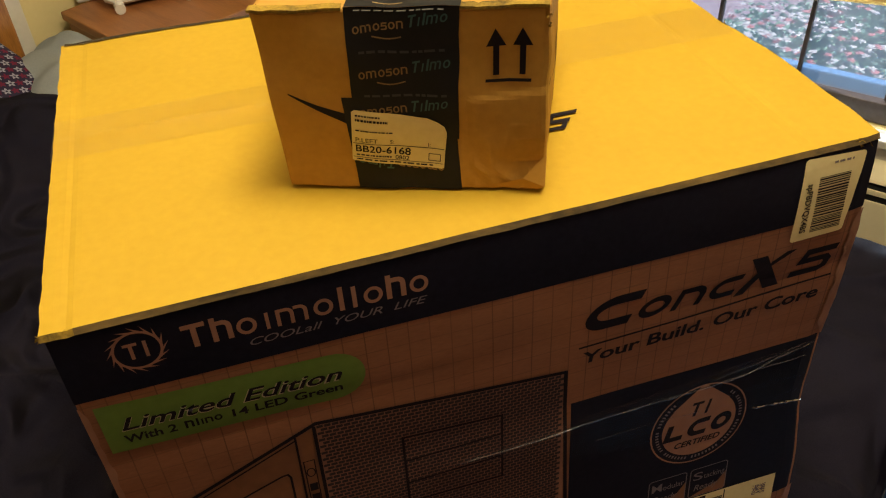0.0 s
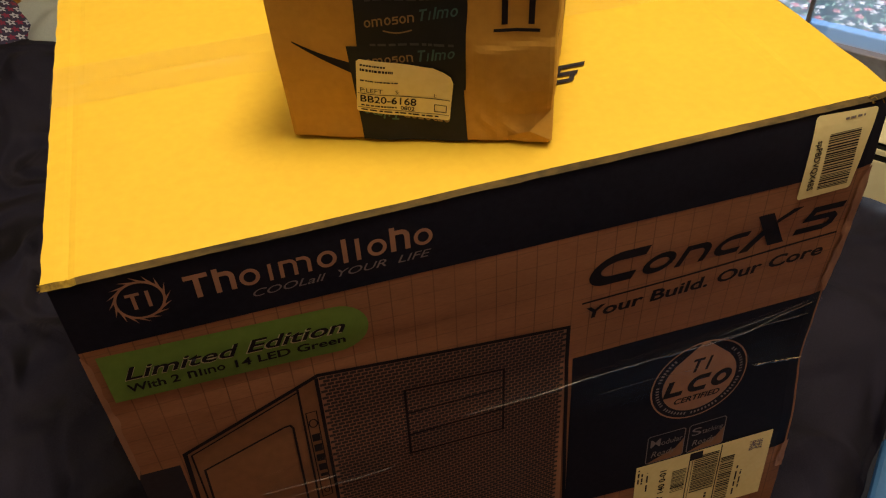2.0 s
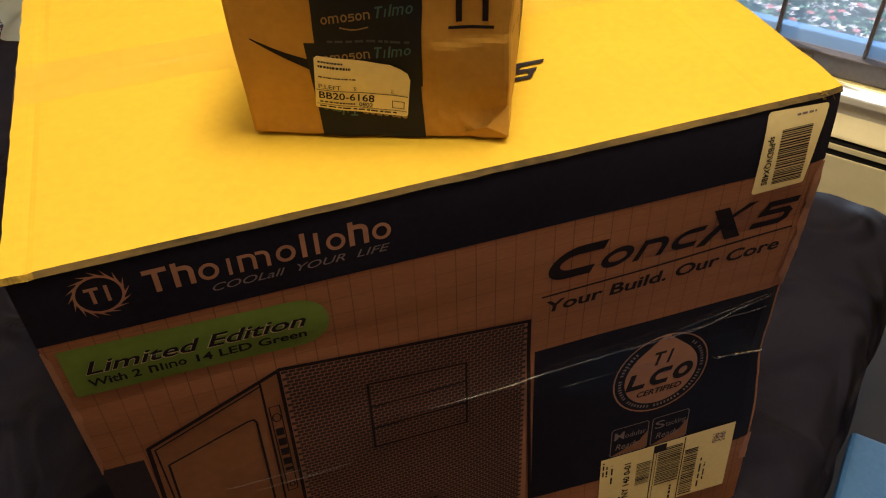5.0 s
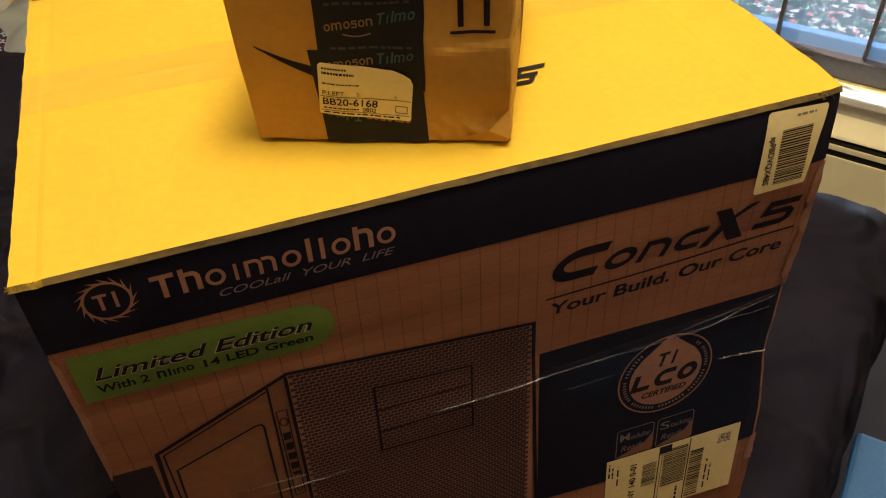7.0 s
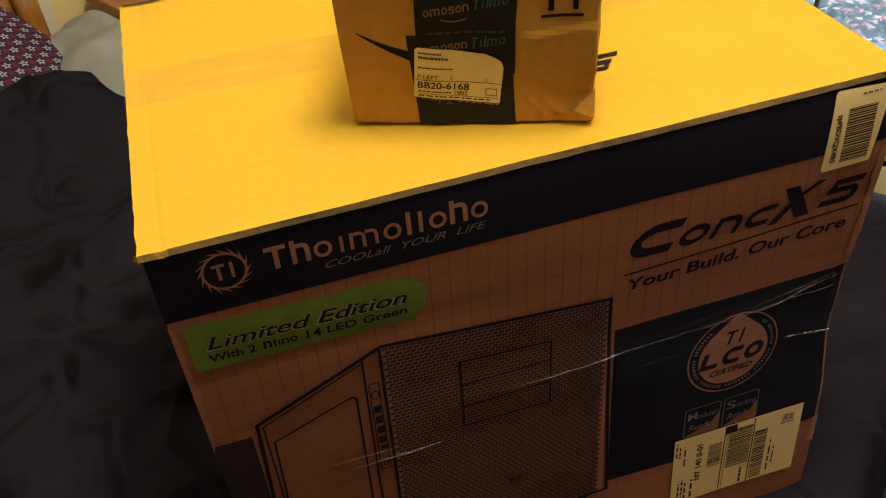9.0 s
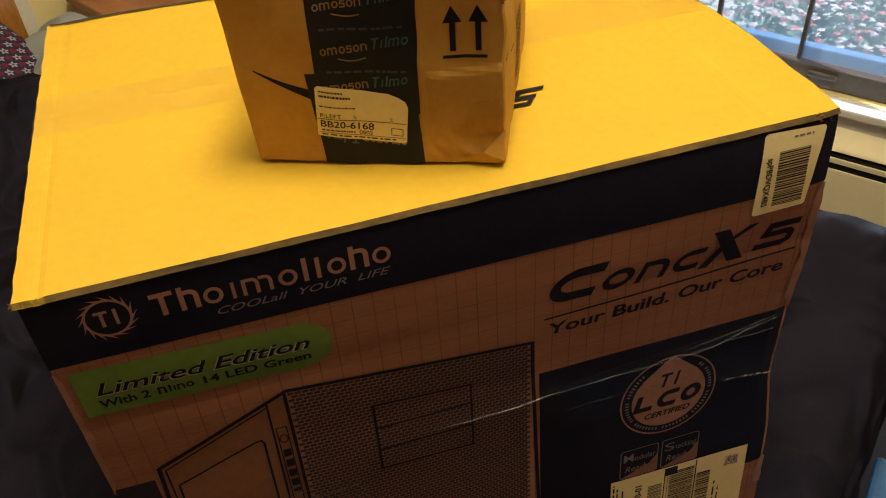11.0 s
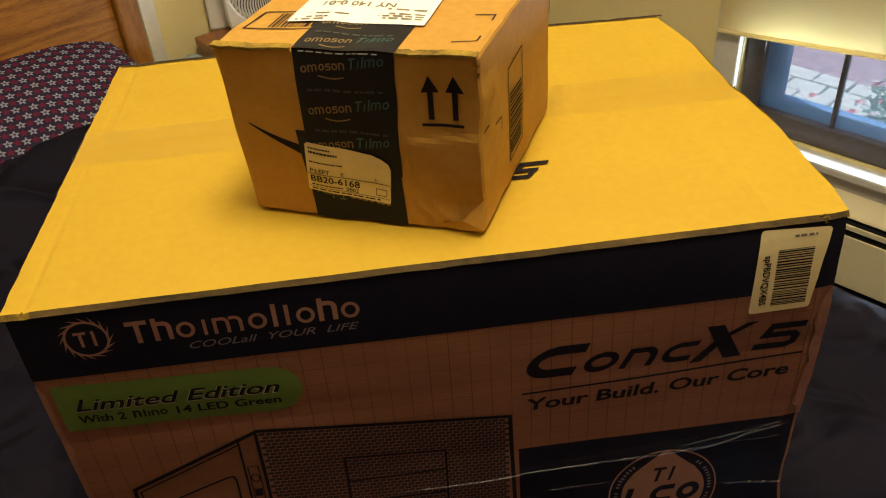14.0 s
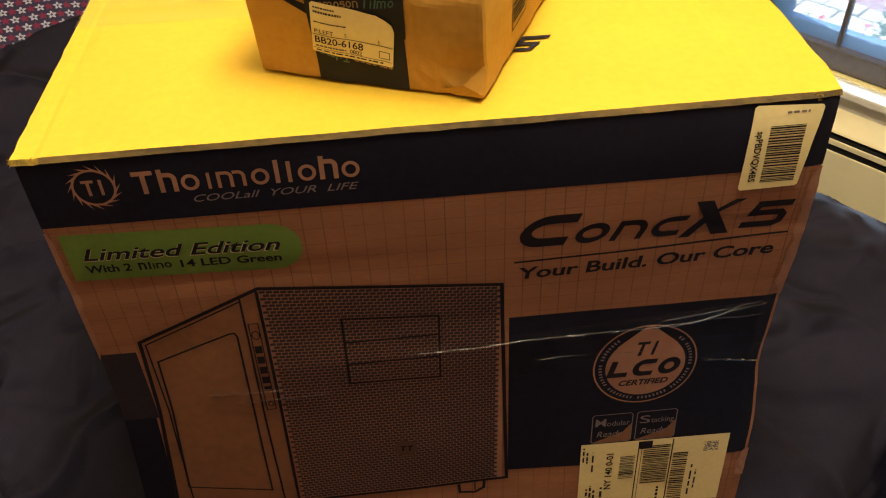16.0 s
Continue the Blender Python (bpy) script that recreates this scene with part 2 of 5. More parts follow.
def rumpled(m, scale, depth):
    """Adds soft pressed wrinkles to a cloth."""
    n, l = m.node_tree.nodes, m.node_tree.links
    b = n["Principled BSDF"]
    co, nz, bp = n.new("ShaderNodeTexCoord"), n.new("ShaderNodeTexNoise"), n.new("ShaderNodeBump")
    nz.noise_type = "RIDGED_MULTIFRACTAL"
    nz.inputs["Scale"].default_value, nz.inputs["Detail"].default_value, nz.inputs["Distortion"].default_value = scale, 3, 0.9
    l.new(co.outputs["Object"], nz.inputs["Vector"])
    bp.inputs["Strength"].default_value, bp.inputs["Distance"].default_value = 0.7, depth
    l.new(nz.outputs["Fac"], bp.inputs["Height"])
    l.new(b.inputs["Normal"].links[0].from_socket, bp.inputs["Normal"])
    l.new(bp.outputs[0], b.inputs["Normal"])


rumpled(SPREAD, 8.0, 0.16)
SHEET = surface("pale_blue_sheet", (0.42, 0.47, 0.52), (0.52, 0.57, 0.6), 6, 0.9, 0.3, 300)
STARS = star_cloth("star_print_cotton")
OAK = wood("honey_oak", (0.165, 0.058, 0.007), (0.44, 0.185, 0.027), 15, 0.38, "X")
OAK_POST = wood("honey_oak_post", (0.20, 0.075, 0.012), (0.40, 0.175, 0.035), 14, 0.38, "Z")
NIGHT_WOOD = wood("brown_nightstand_wood", (0.20, 0.074, 0.024), (0.33, 0.135, 0.045), 9, 0.42, "Y")
PAINT = surface("cream_wall_paint", (0.82, 0.71, 0.36), (0.86, 0.75, 0.40), 3, 0.75, 0.12, 90)
WHITE = surface("white_trim_paint", (0.72, 0.70, 0.64), (0.80, 0.78, 0.72), 5, 0.4, 0.06, 80)
# rose chosen to redden the light bounced back from the unseen walls
BOUNCE_PAINT = surface("rose_bounce_paint", (0.47, 0.285, 0.25), (0.54, 0.335, 0.295), 3, 0.8, 0.12, 90)
CEIL_PAINT = surface("ceiling_paint", (0.74, 0.72, 0.68), (0.80, 0.78, 0.74), 4, 0.9, 0.1, 100)
SASH = surface("dark_sash_paint", (0.07, 0.055, 0.05), (0.11, 0.09, 0.085), 8, 0.45, 0.1, 80)
# the sky's blue light is put into the storm frame's colour
BLUE_FRAME = surface("skylit_blue_storm_frame", (0.12, 0.30, 0.66), (0.19, 0.38, 0.74), 8, 0.4, 0.05, 60)
BLIND = surface("cream_roller_blind", (0.74, 0.64, 0.36), (0.80, 0.70, 0.41), 6, 0.85, 0.25, 600)
bn, bk = BLIND.node_tree.nodes, BLIND.node_tree.links
glow, woven = bn.new("ShaderNodeBsdfTranslucent"), bn.new("ShaderNodeMixShader")
glow.inputs["Color"].default_value = (0.88, 0.70, 0.34, 1)
woven.inputs[0].default_value = 0.35
bk.new(bn["Principled BSDF"].outputs[0], woven.inputs[1])
bk.new(glow.outputs[0], woven.inputs[2])
bk.new(woven.outputs[0], bn["Material Output"].inputs["Surface"])
HEATER = surface("cream_heater_enamel", (0.82, 0.74, 0.48), (0.87, 0.79, 0.53), 6, 0.35, 0.04, 60)
VOID = surface("black_slot", (0.008, 0.008, 0.008), (0.015, 0.015, 0.015), 6, 0.9, 0.0)
CARPET = surface("dark_carpet", (0.008, 0.006, 0.007), (0.018, 0.013, 0.014), 8, 0.95, 0.8, 300)
PLASTIC = surface("white_fan_plastic", (0.72, 0.71, 0.67), (0.78, 0.77, 0.73), 5, 0.35, 0.03, 60)
DARK_PLASTIC = surface("black_knob_plastic", (0.012, 0.012, 0.013), (0.022, 0.022, 0.024), 9, 0.35, 0.0)
TEAL = surface("teal_plastic", (0.02, 0.30, 0.34), (0.03, 0.36, 0.40), 6, 0.4, 0.0)
BRASS = surface("aged_brass", (0.34, 0.22, 0.07), (0.55, 0.38, 0.14), 14, 0.28, 0.08, 60, metal=1.0)
BLUE_BIN = surface("blue_bin_plastic", (0.036, 0.13, 0.36), (0.055, 0.175, 0.45), 5, 0.5, 0.12, 130)
CABLE = surface("cream_cable_sheath", (0.72, 0.66, 0.36), (0.78, 0.72, 0.42), 9, 0.5, 0.0)
# outdoor colours are washed pale to stand in for overexposed daylight
STONE = surface("grey_paver", (0.58, 0.63, 0.64), (0.76, 0.80, 0.80), 7, 0.85, 0.4, 60)
MULCH = surface("washed_mulch", (0.30, 0.21, 0.26), (0.54, 0.42, 0.50), 25, 0.95, 1.0, 80)
LEAF = surface("leaf_green", (0.14, 0.30, 0.23), (0.30, 0.48, 0.40), 20, 0.6, 0.1, 60)
PETAL = surface("red_petal", (0.58, 0.16, 0.20), (0.70, 0.28, 0.32), 20, 0.6, 0.0)
PINK = surface("pale_petal", (0.66, 0.62, 0.70), (0.80, 0.78, 0.84), 20, 0.6, 0.0)
OPAL = surface("opal_glass", (0.78, 0.76, 0.70), (0.82, 0.80, 0.74), 5, 0.3, 0.0)


# ---- mesh helpers ----
def finish(name, bm, material, smooth=False):
    me = bpy.data.meshes.new(name)
    if smooth:
        for f in bm.faces:
            f.smooth = True
    bm.to_mesh(me)
    bm.free()
    for q in material if isinstance(material, (list, tuple)) else [material]:
        me.materials.append(q)
    return me


def part(name, bm, material, parent=None, label="", at=None, smooth=False):
    ob = new(name, finish(name, bm, material, smooth))
    if parent is not None:
        ob.parent = parent
    if at is not None:
        ob.matrix_basis = at
    return tagged(ob, label)


def thing(name, label, category, at=None, group="", kind=""):
    ob = new(name)
    ob.empty_display_size = 0.05
    if at is not None:
        ob.matrix_basis = at
    return tagged(ob, label, category, group, kind)


def block(bm, x0, x1, y0, y1, z0, z1, bevel=0.0, mat=0, seg=2):
    """A box, its edges rounded, added to bm."""
    made = bmesh.ops.create_cube(bm, size=1.0)["verts"]
    for v in made:
        v.co = Vector(((x0 + x1) / 2 + v.co.x * (x1 - x0), (y0 + y1) / 2 + v.co.y * (y1 - y0), (z0 + z1) / 2 + v.co.z * (z1 - z0)))
    faces = {f for v in made for f in v.link_faces}
    for f in faces:
        f.material_index = mat
    if bevel:
        edges = list({e for v in made for e in v.link_edges})
        out = bmesh.ops.bevel(bm, geom=edges, offset=bevel, segments=seg, profile=0.5, affect="EDGES")
        for f in out["faces"]:
            f.material_index = mat
    return bm


def lathe(bm, profile, steps=32, centre=(0, 0, 0), sharp=False):
    """A turned shape from (radius, height) pairs."""
    rings = []
    for r, z in profile:
        rings.append([bm.verts.new((centre[0] + r * math.cos(2 * math.pi * i / steps), centre[1] + r * math.sin(2 * math.pi * i / steps), centre[2] + z)) for i in range(steps)])
    for a, b in zip(rings, rings[1:]):
        for i in range(steps):
            bm.faces.new((a[i], a[(i + 1) % steps], b[(i + 1) % steps], b[i]))
    if profile[0][0] > 1e-5:
        bm.faces.new(list(reversed(rings[0])))
    if profile[-1][0] > 1e-5:
        bm.faces.new(rings[-1])
    return bm


def grid(bm, nx, ny, f, mat=0):
    """A sheet of nx by ny cells; f(u, v) with u, v in 0..1 gives the place."""
    vs = [[bm.verts.new(f(i / nx, j / ny)) for i in range(nx + 1)] for j in range(ny + 1)]
    for j in range(ny):
        for i in range(nx):
            bm.faces.new((vs[j][i], vs[j][i + 1], vs[j + 1][i + 1], vs[j + 1][i])).material_index = mat
    return vs


def outline(bm, pts, width, close=True):
    """A drawn line of the given width along flat (x, z) points, as (x, 0, z) quads."""
    n = len(pts)
    for i in range(n if close else n - 1):
        a, b = Vector(pts[i]), Vector(pts[(i + 1) % n])
        d = (b - a).normalized() * width / 2
        s = Vector((-d.y, d.x))
        a, b = a - d * 0.9, b + d * 0.9
        steps = max(1, int((b - a).length / 0.03))
        for k in range(steps):
            p, q = a.lerp(b, k / steps), a.lerp(b, (k + 1) / steps)
            bm.faces.new([bm.verts.new((v.x, 0, v.y)) for v in (p - s, q - s, q + s, p + s)])
    return bm


def plate(bm, x0, x1, z0, z1, cell=0.02, shear=0.0):
    nx, nz = max(1, int((x1 - x0) / cell)), max(1, int((z1 - z0) / cell))
    grid(bm, nx, nz, lambda u, v: (x0 + (x1 - x0) * u + shear * (z1 - z0) * v, 0, z0 + (z1 - z0) * v))
    return bm


def polygon(bm, pts):
    f = bm.faces.new([bm.verts.new((x, 0, z)) for x, z in pts])
    bmesh.ops.triangulate(bm, faces=[f])
    return bm


def ring(bm, cx, cz, r0, r1, steps=40, sx=1.0):
    vs = [[bm.verts.new((cx + sx * r * math.cos(2 * math.pi * i / steps), 0, cz + r * math.sin(2 * math.pi * i / steps))) for i in range(steps)] for r in (r0, r1)]
    for i in range(steps):
        k = (i + 1) % steps
        bm.faces.new((vs[0][i], vs[0][k], vs[1][k], vs[1][i]))
    return bm


def disc(bm, cx, cz, r, steps=40, sx=1.0):
    bm.faces.new([bm.verts.new((cx + sx * r * math.cos(2 * math.pi * i / steps), 0, cz + r * math.sin(2 * math.pi * i / steps))) for i in range(steps)])
    return bm


def lettering(s, x0, z0, width, height=None, shear=0.0, bold=0.0, turn=0.0, extend=0.0):
    """Words in the built-in font as flat faces in x, z, their lower left at x0, z0, scaled to width (and height)."""
    cu = bpy.data.curves.new("words", "FONT")
    cu.body, cu.size, cu.shear, cu.offset, cu.resolution_u = s, 1.0, shear, bold, 3
    ob = bpy.data.objects.new("words", cu)
    scene.collection.objects.link(ob)
    me = bpy.data.meshes.new_from_object(ob.evaluated_get(bpy.context.evaluated_depsgraph_get()))
    bpy.data.objects.remove(ob)
    bpy.data.curves.remove(cu)
    bm = bmesh.new()
    bm.from_mesh(me)
    bpy.data.meshes.remove(me)
    xs, ys = [v.co.x for v in bm.verts], [v.co.y for v in bm.verts]
    k = width / (max(xs) - min(xs))
    kz = k if height is None else height / max(ys)
    c, sn = math.cos(radians(turn)), math.sin(radians(turn))
    mx = min(xs)
    for v in bm.verts:
        a, b = (v.co.x - mx) * k, v.co.y * kz
        v.co = Vector((x0 + a * c - b * sn, 0, z0 + a * sn + b * c))
    return bm


def ribbon(bm, pts, width, close=False):
    """A flat mitred stroke along (x, z) points."""
    n = len(pts)
    sides = []
    for i in range(n):
        a = Vector(pts[i - 1]) if close or i else Vector(pts[0])
        b = Vector(pts[(i + 1) % n]) if close or i < n - 1 else Vector(pts[-1])
        p = Vector(pts[i])
        d0, d1 = (p - a), (b - p)
        d0 = d0.normalized() if d0.length > 1e-9 else d1.normalized()
        d1 = d1.normalized() if d1.length > 1e-9 else d0
        m = (d0 + d1).normalized()
        s = Vector((-m.y, m.x)) * width / 2 / max(0.5, m.dot(d0))
        sides.append((bm.verts.new((p.x - s.x, 0, p.y - s.y)), bm.verts.new((p.x + s.x, 0, p.y + s.y))))
    for i in range(n if close else n - 1):
        (a, b), (c, d) = sides[i], sides[(i + 1) % n]
        bm.faces.new((a, c, d, b))
    return bm


def arc(cx, cz, rx, rz, a0, a1, steps=12):
    return [(cx + rx * math.cos(radians(a0 + (a1 - a0) * i / steps)), cz + rz * math.sin(radians(a0 + (a1 - a0) * i / steps))) for i in range(steps + 1)]


def glyph_blocks(bm, spec, x0, z0, shear=0.0, weight=1.0):
    """Plain shapes in a row that stand for a maker's mark: (width, height, kind), kind being stem, post, ring, bowl, arch, waves, corner or hook."""
    x = x0
    for w, h, kind in spec:
        made = len(bm.verts)
        g = w * 0.84
        t = min(g * 0.27, h * 0.19) * weight
        low = min(h, w * 1.05)
        if kind == "stem":
            ribbon(bm, [(x + g / 2, 0), (x + g / 2, h)], min(g * 0.8, h * 0.17 * weight))
        elif kind == "post":
            ribbon(bm, [(x, h - t / 2), (x + g, h - t / 2)], t)
            ribbon(bm, [(x + g / 2, 0), (x + g / 2, h - t)], t)
        elif kind == "ring":
            ribbon(bm, arc(x + g / 2, h / 2, (g - t) / 2, (h - t) / 2, 0, 342, 19), t, True)
        elif kind == "bowl":
            ribbon(bm, [(x + g, h - t / 2)] + arc(x + g / 2, h / 2, (g - t) / 2, (h - t) / 2, 90, 270) + [(x + g, t / 2)], t)
        elif kind in ("arch", "waves"):
            ribbon(bm, [(x + t / 2, 0), (x + t / 2, h)], t)
            n = 2 if kind == "waves" else 1
            p = (g - t) / n
            for k in range(n):
                xa = x + t + p * k
                r = (p - t / 2) / 1.0
                ribbon(bm, [(xa, low - t / 2)] + arc(xa + p - t / 2 - r * 0.5, low - t / 2 - r * 0.5, r * 0.5, r * 0.5, 90, 0, 6) + [(xa + p - t / 2, 0)], t)
        elif kind == "corner":
            ribbon(bm, [(x + t / 2, h), (x + t / 2, t / 2), (x + g, t / 2)], t)
        elif kind == "hook":
            ribbon(bm, [(x + g, h - t / 2), (x + 0.2 * g, h - t / 2), (x + 0.14 * g, h * 0.56), (x + g * 0.8, h * 0.56), (x + g - t / 2, h * 0.44), (x + g - t / 2, h * 0.2), (x + g * 0.78, t / 2), (x, t / 2)], t)
        bm.verts.ensure_lookup_table()
        for v in bm.verts[made:]:
            v.co = Vector((v.co.x + shear * v.co.z, 0, z0 + v.co.z))
        x += w
    return bm


def barcode(bm, x0, x1, z0, z1, seed, upright=True, lo=0.0006, hi=0.0024):
    """Printed bars across a rectangle; upright bars stand along z."""
    rnd = random.Random(seed)
    p, end = (x0, x1) if upright else (z0, z1)
    while p < end - hi:
        w = rnd.uniform(lo, hi)
        a, b = ((p, p + w), (z0, z1)) if upright else ((x0, x1), (p, p + w))
        bm.faces.new([bm.verts.new((x, 0, z)) for x, z in ((a[0], b[0]), (a[1], b[0]), (a[1], b[1]), (a[0], b[1]))])
        p += w + rnd.uniform(lo, hi)
    return bm


def write_bars(bm, x0, x1, z, h, seed, words=3):
    """Unreadable print: short bars along a line."""
    rnd = random.Random(seed)
    x = x0
    while x < x1:
        w = min(rnd.uniform(0.5, 1.5) * (x1 - x0) / words, x1 - x)
        if w > h * 0.4:
            bm.faces.new([bm.verts.new(c) for c in ((x, 0, z), (x + w * 0.74, 0, z), (x + w * 0.74, 0, z + h), (x, 0, z + h))])
        x += w
    return bm


def tube(bm, pts, r, sides=8):
    """A round rod along points."""
    rings = []
    for i, p in enumerate(pts):
        d = (Vector(pts[min(i + 1, len(pts) - 1)]) - Vector(pts[max(i - 1, 0)])).normalized()
        s = d.cross(Vector((0, 0, 1)))
        s = s.normalized() if s.length > 1e-4 else Vector((1, 0, 0))
        t = s.cross(d)
        rings.append([bm.verts.new(Vector(p) + r * (math.cos(2 * math.pi * k / sides) * s + math.sin(2 * math.pi * k / sides) * t)) for k in range(sides)])
    for a, b in zip(rings, rings[1:]):
        for k in range(sides):
            bm.faces.new((a[k], a[(k + 1) % sides], b[(k + 1) % sides], b[k]))
    bm.faces.new(list(reversed(rings[0])))
    bm.faces.new(rings[-1])
    return bm


# ---- the room ----
def structure(name, bm, material, label="", at=ROOM):
    return tagged(part(name, bm, material, None, label, at), kind="structure")


U0, V0 = -2.9, -3.2      # the walls behind the camera
bm = bmesh.new()
block(bm, U0 - 0.12, WALL_U + 0.14, V0 - 0.12, WALL_V + 0.12, -0.06, 0.0)
structure("floor", bm, CARPET, "dark carpeted bedroom floor")
bm = bmesh.new()
block(bm, U0 - 0.12, WALL_U + 0.14, V0 - 0.12, WALL_V + 0.12, CEIL, CEIL + 0.08)
structure("ceiling", bm, CEIL_PAINT, "plain white painted ceiling")
bm = bmesh.new()
block(bm, U0 - 0.12, WALL_U + 0.14, WALL_V, WALL_V + 0.12, 0, CEIL)
structure("wall_north", bm, PAINT, "cream painted wall behind the headboard")
# south and west walls are unseen; their colour only tints the bounce light
bm = bmesh.new()
block(bm, U0 - 0.12, WALL_U + 0.14, V0 - 0.12, V0, 0, CEIL)
structure("wall_south", bm, BOUNCE_PAINT, "unseen wall, rose tinted to redden the bounce light")
bm = bmesh.new()
block(bm, U0 - 0.12, U0, V0, WALL_V, 0, CEIL)
structure("wall_west", bm, BOUNCE_PAINT, "unseen wall, rose tinted to redden the bounce light")
# the window's opening in the east wall
WV0, WV1, WZ0, WZ1 = -0.56, 0.42, 0.34, 1.75
bm = bmesh.new()
for v0, v1, z0, z1 in ((V0, WV0, 0, CEIL), (WV1, WALL_V, 0, CEIL), (WV0, WV1, 0, WZ0), (WV0, WV1, WZ1, CEIL)):
    block(bm, WALL_U, WALL_U + 0.14, v0, v1, z0, z1)
structure("wall_east", bm, PAINT, "cream painted wall with a low window")

# window: casing, stool, apron, sash, panes and muntins
window = thing("window_1", "low white-cased window with dark sash and small panes", "window", ROOM, kind="structure")
bm = bmesh.new()
block(bm, WALL_U - 0.022, WALL_U - 0.002, WV1, WV1 + 0.07, WZ0, WZ1 + 0.09, 0.004)
part("casing", bm, WHITE, window, "white painted side casing")
bm = bmesh.new()
block(bm, WALL_U - 0.022, WALL_U - 0.002, WV0 - 0.07, WV0, WZ0, WZ1 + 0.09, 0.004)
part("casing", bm, WHITE, window)
bm = bmesh.new()
block(bm, WALL_U - 0.022, WALL_U - 0.002, WV0, WV1, WZ1, WZ1 + 0.09, 0.004)
part("head_casing", bm, WHITE, window)
bm = bmesh.new()
block(bm, WALL_U - 0.05, WALL_U + 0.05, WV0 - 0.12, WV1 + 0.12, WZ0 - 0.028, WZ0 - 0.002, 0.006)
part("window_sill", bm, WHITE, window, "white painted window stool")
bm = bmesh.new()
block(bm, WALL_U - 0.018, WALL_U - 0.002, WV0 - 0.09, WV1 + 0.09, WZ0 - 0.085, WZ0 - 0.03, 0.004)
part("apron", bm, WHITE, window)
SU = WALL_U + 0.014     # inner face of the sash
bm = bmesh.new()
block(bm, SU, SU + 0.04, WV0 + 0.004, WV1 - 0.004, WZ0 + 0.002, WZ0 + 0.058, 0.003)
part("bottom_rail", bm, SASH, window, "dark painted bottom sash rail")
for v0 in (WV0 + 0.004, WV1 - 0.054):
    bm = bmesh.new()
    block(bm, SU, SU + 0.04, v0, v0 + 0.05, WZ0 + 0.062, WZ1, 0.003)
    part("stile", bm, SASH, window)
bm = bmesh.new()
block(bm, SU, SU + 0.045, WV0 + 0.046, WV1 - 0.046, 1.06, 1.10, 0.003)
part("meeting_rail", bm, SASH, window)
for v in (0.164, -0.056, -0.272, -0.488):
    bm = bmesh.new()
    block(bm, SU + 0.008, SU + 0.032, v - 0.005, v + 0.005, WZ0 + 0.062, 1.058, 0.003)
    part("muntin", bm, SASH, window, "slim dark upright muntin")
bm = bmesh.new()
grid(bm, 1, 1, lambda p, q: (SU + 0.020, WV1 - 0.046 + (WV0 - WV1 + 0.092) * p, WZ0 + 0.062 + (1.058 - WZ0 - 0.062) * q))
pane = part("pane", bm, GLASS, window)
pane.visible_shadow = False
bm = bmesh.new()
block(bm, SU - 0.016, SU - 0.001, -0.16, -0.09, WZ0 + 0.035, WZ0 + 0.048, 0.004)
part("sash_lift", bm, SASH, window, "small dark sash lift")
# storm window outside; its frame colour holds the skylight's blue
bm = bmesh.new()
block(bm, SU + 0.075, SU + 0.105, WV0 - 0.02, WV1 + 0.02, WZ0 - 0.03, WZ0 + 0.070, 0.004)
part("storm_rail", bm, BLUE_FRAME, window, "outer storm frame rail, skylight blue in its colour")
for v0 in (WV0 - 0.02, WV1 - 0.085):
    bm = bmesh.new()
    block(bm, SU + 0.075, SU + 0.105, v0, v0 + 0.070, WZ0 + 0.071, WZ1, 0.004)
    part("storm_stile", bm, BLUE_FRAME, window)
bm = bmesh.new()
block(bm, SU + 0.042, SU + 0.074, WV0 + 0.002, WV1 - 0.002, WZ0 - 0.02, WZ0 + 0.012, 0.003)
part("outer_sill", bm, WHITE, window, "pale outer sill")

# roller blind
blind = thing("roller_blind", "cream fabric roller blind drawn partway over the window", "blind", ROOM)
bm = bmesh.new()
grid(bm, 8, 24, lambda u, v: (WALL_U - 0.045 - 0.004 * math.sin(u * 5), WV0 - 0.05 + (WV1 + 0.055 - WV0 + 0.05) * u, 0.615 + 0.090 * (1 - u) + (1.80 - 0.615 - 0.090 * (1 - u)) * v))
bmesh.ops.solidify(bm, geom=bm.faces[:], thickness=0.0015)
part("blind_cloth", bm, BLIND, blind)
bm = bmesh.new()
tube(bm, [(WALL_U - 0.045, WV0 - 0.05, 0.702), (WALL_U - 0.045, WV1 + 0.055, 0.612)], 0.006)
part("hem_bar", bm, BLIND, blind)
bm = bmesh.new()
tube(bm, [(WALL_U - 0.05, WV0 - 0.07, 1.82), (WALL_U - 0.05, WV1 + 0.075, 1.82)], 0.022, 16)
part("roller", bm, WHITE, blind)

# baseboard heater below the window
heater = thing("baseboard_heater", "cream enamelled baseboard heater with two dark slots", "heater", ROOM)
HU = WALL_U - 0.002
bm = bmesh.new()
block(bm, HU - 0.012, HU, -1.9, 1.0, 0.012, 0.282, 0.003)
part("back_plate", bm, HEATER, heater)
bm = bmesh.new()
prof = [(HU - 0.014, 0.268), (HU - 0.060, 0.232), (HU - 0.064, 0.226), (HU - 0.060, 0.222), (HU - 0.014, 0.254)]
ends = [[bm.verts.new((u, v, z)) for u, z in prof] for v in (-1.9, 1.0)]
for i in range(5):
    bm.faces.new((ends[0][i], ends[0][(i + 1) % 5], ends[1][(i + 1) % 5], ends[1][i]))
for e in ends:
    bm.faces.new(e)
bmesh.ops.recalc_face_normals(bm, faces=bm.faces[:])
part("top_hood", bm, HEATER, heater)
bm = bmesh.new()
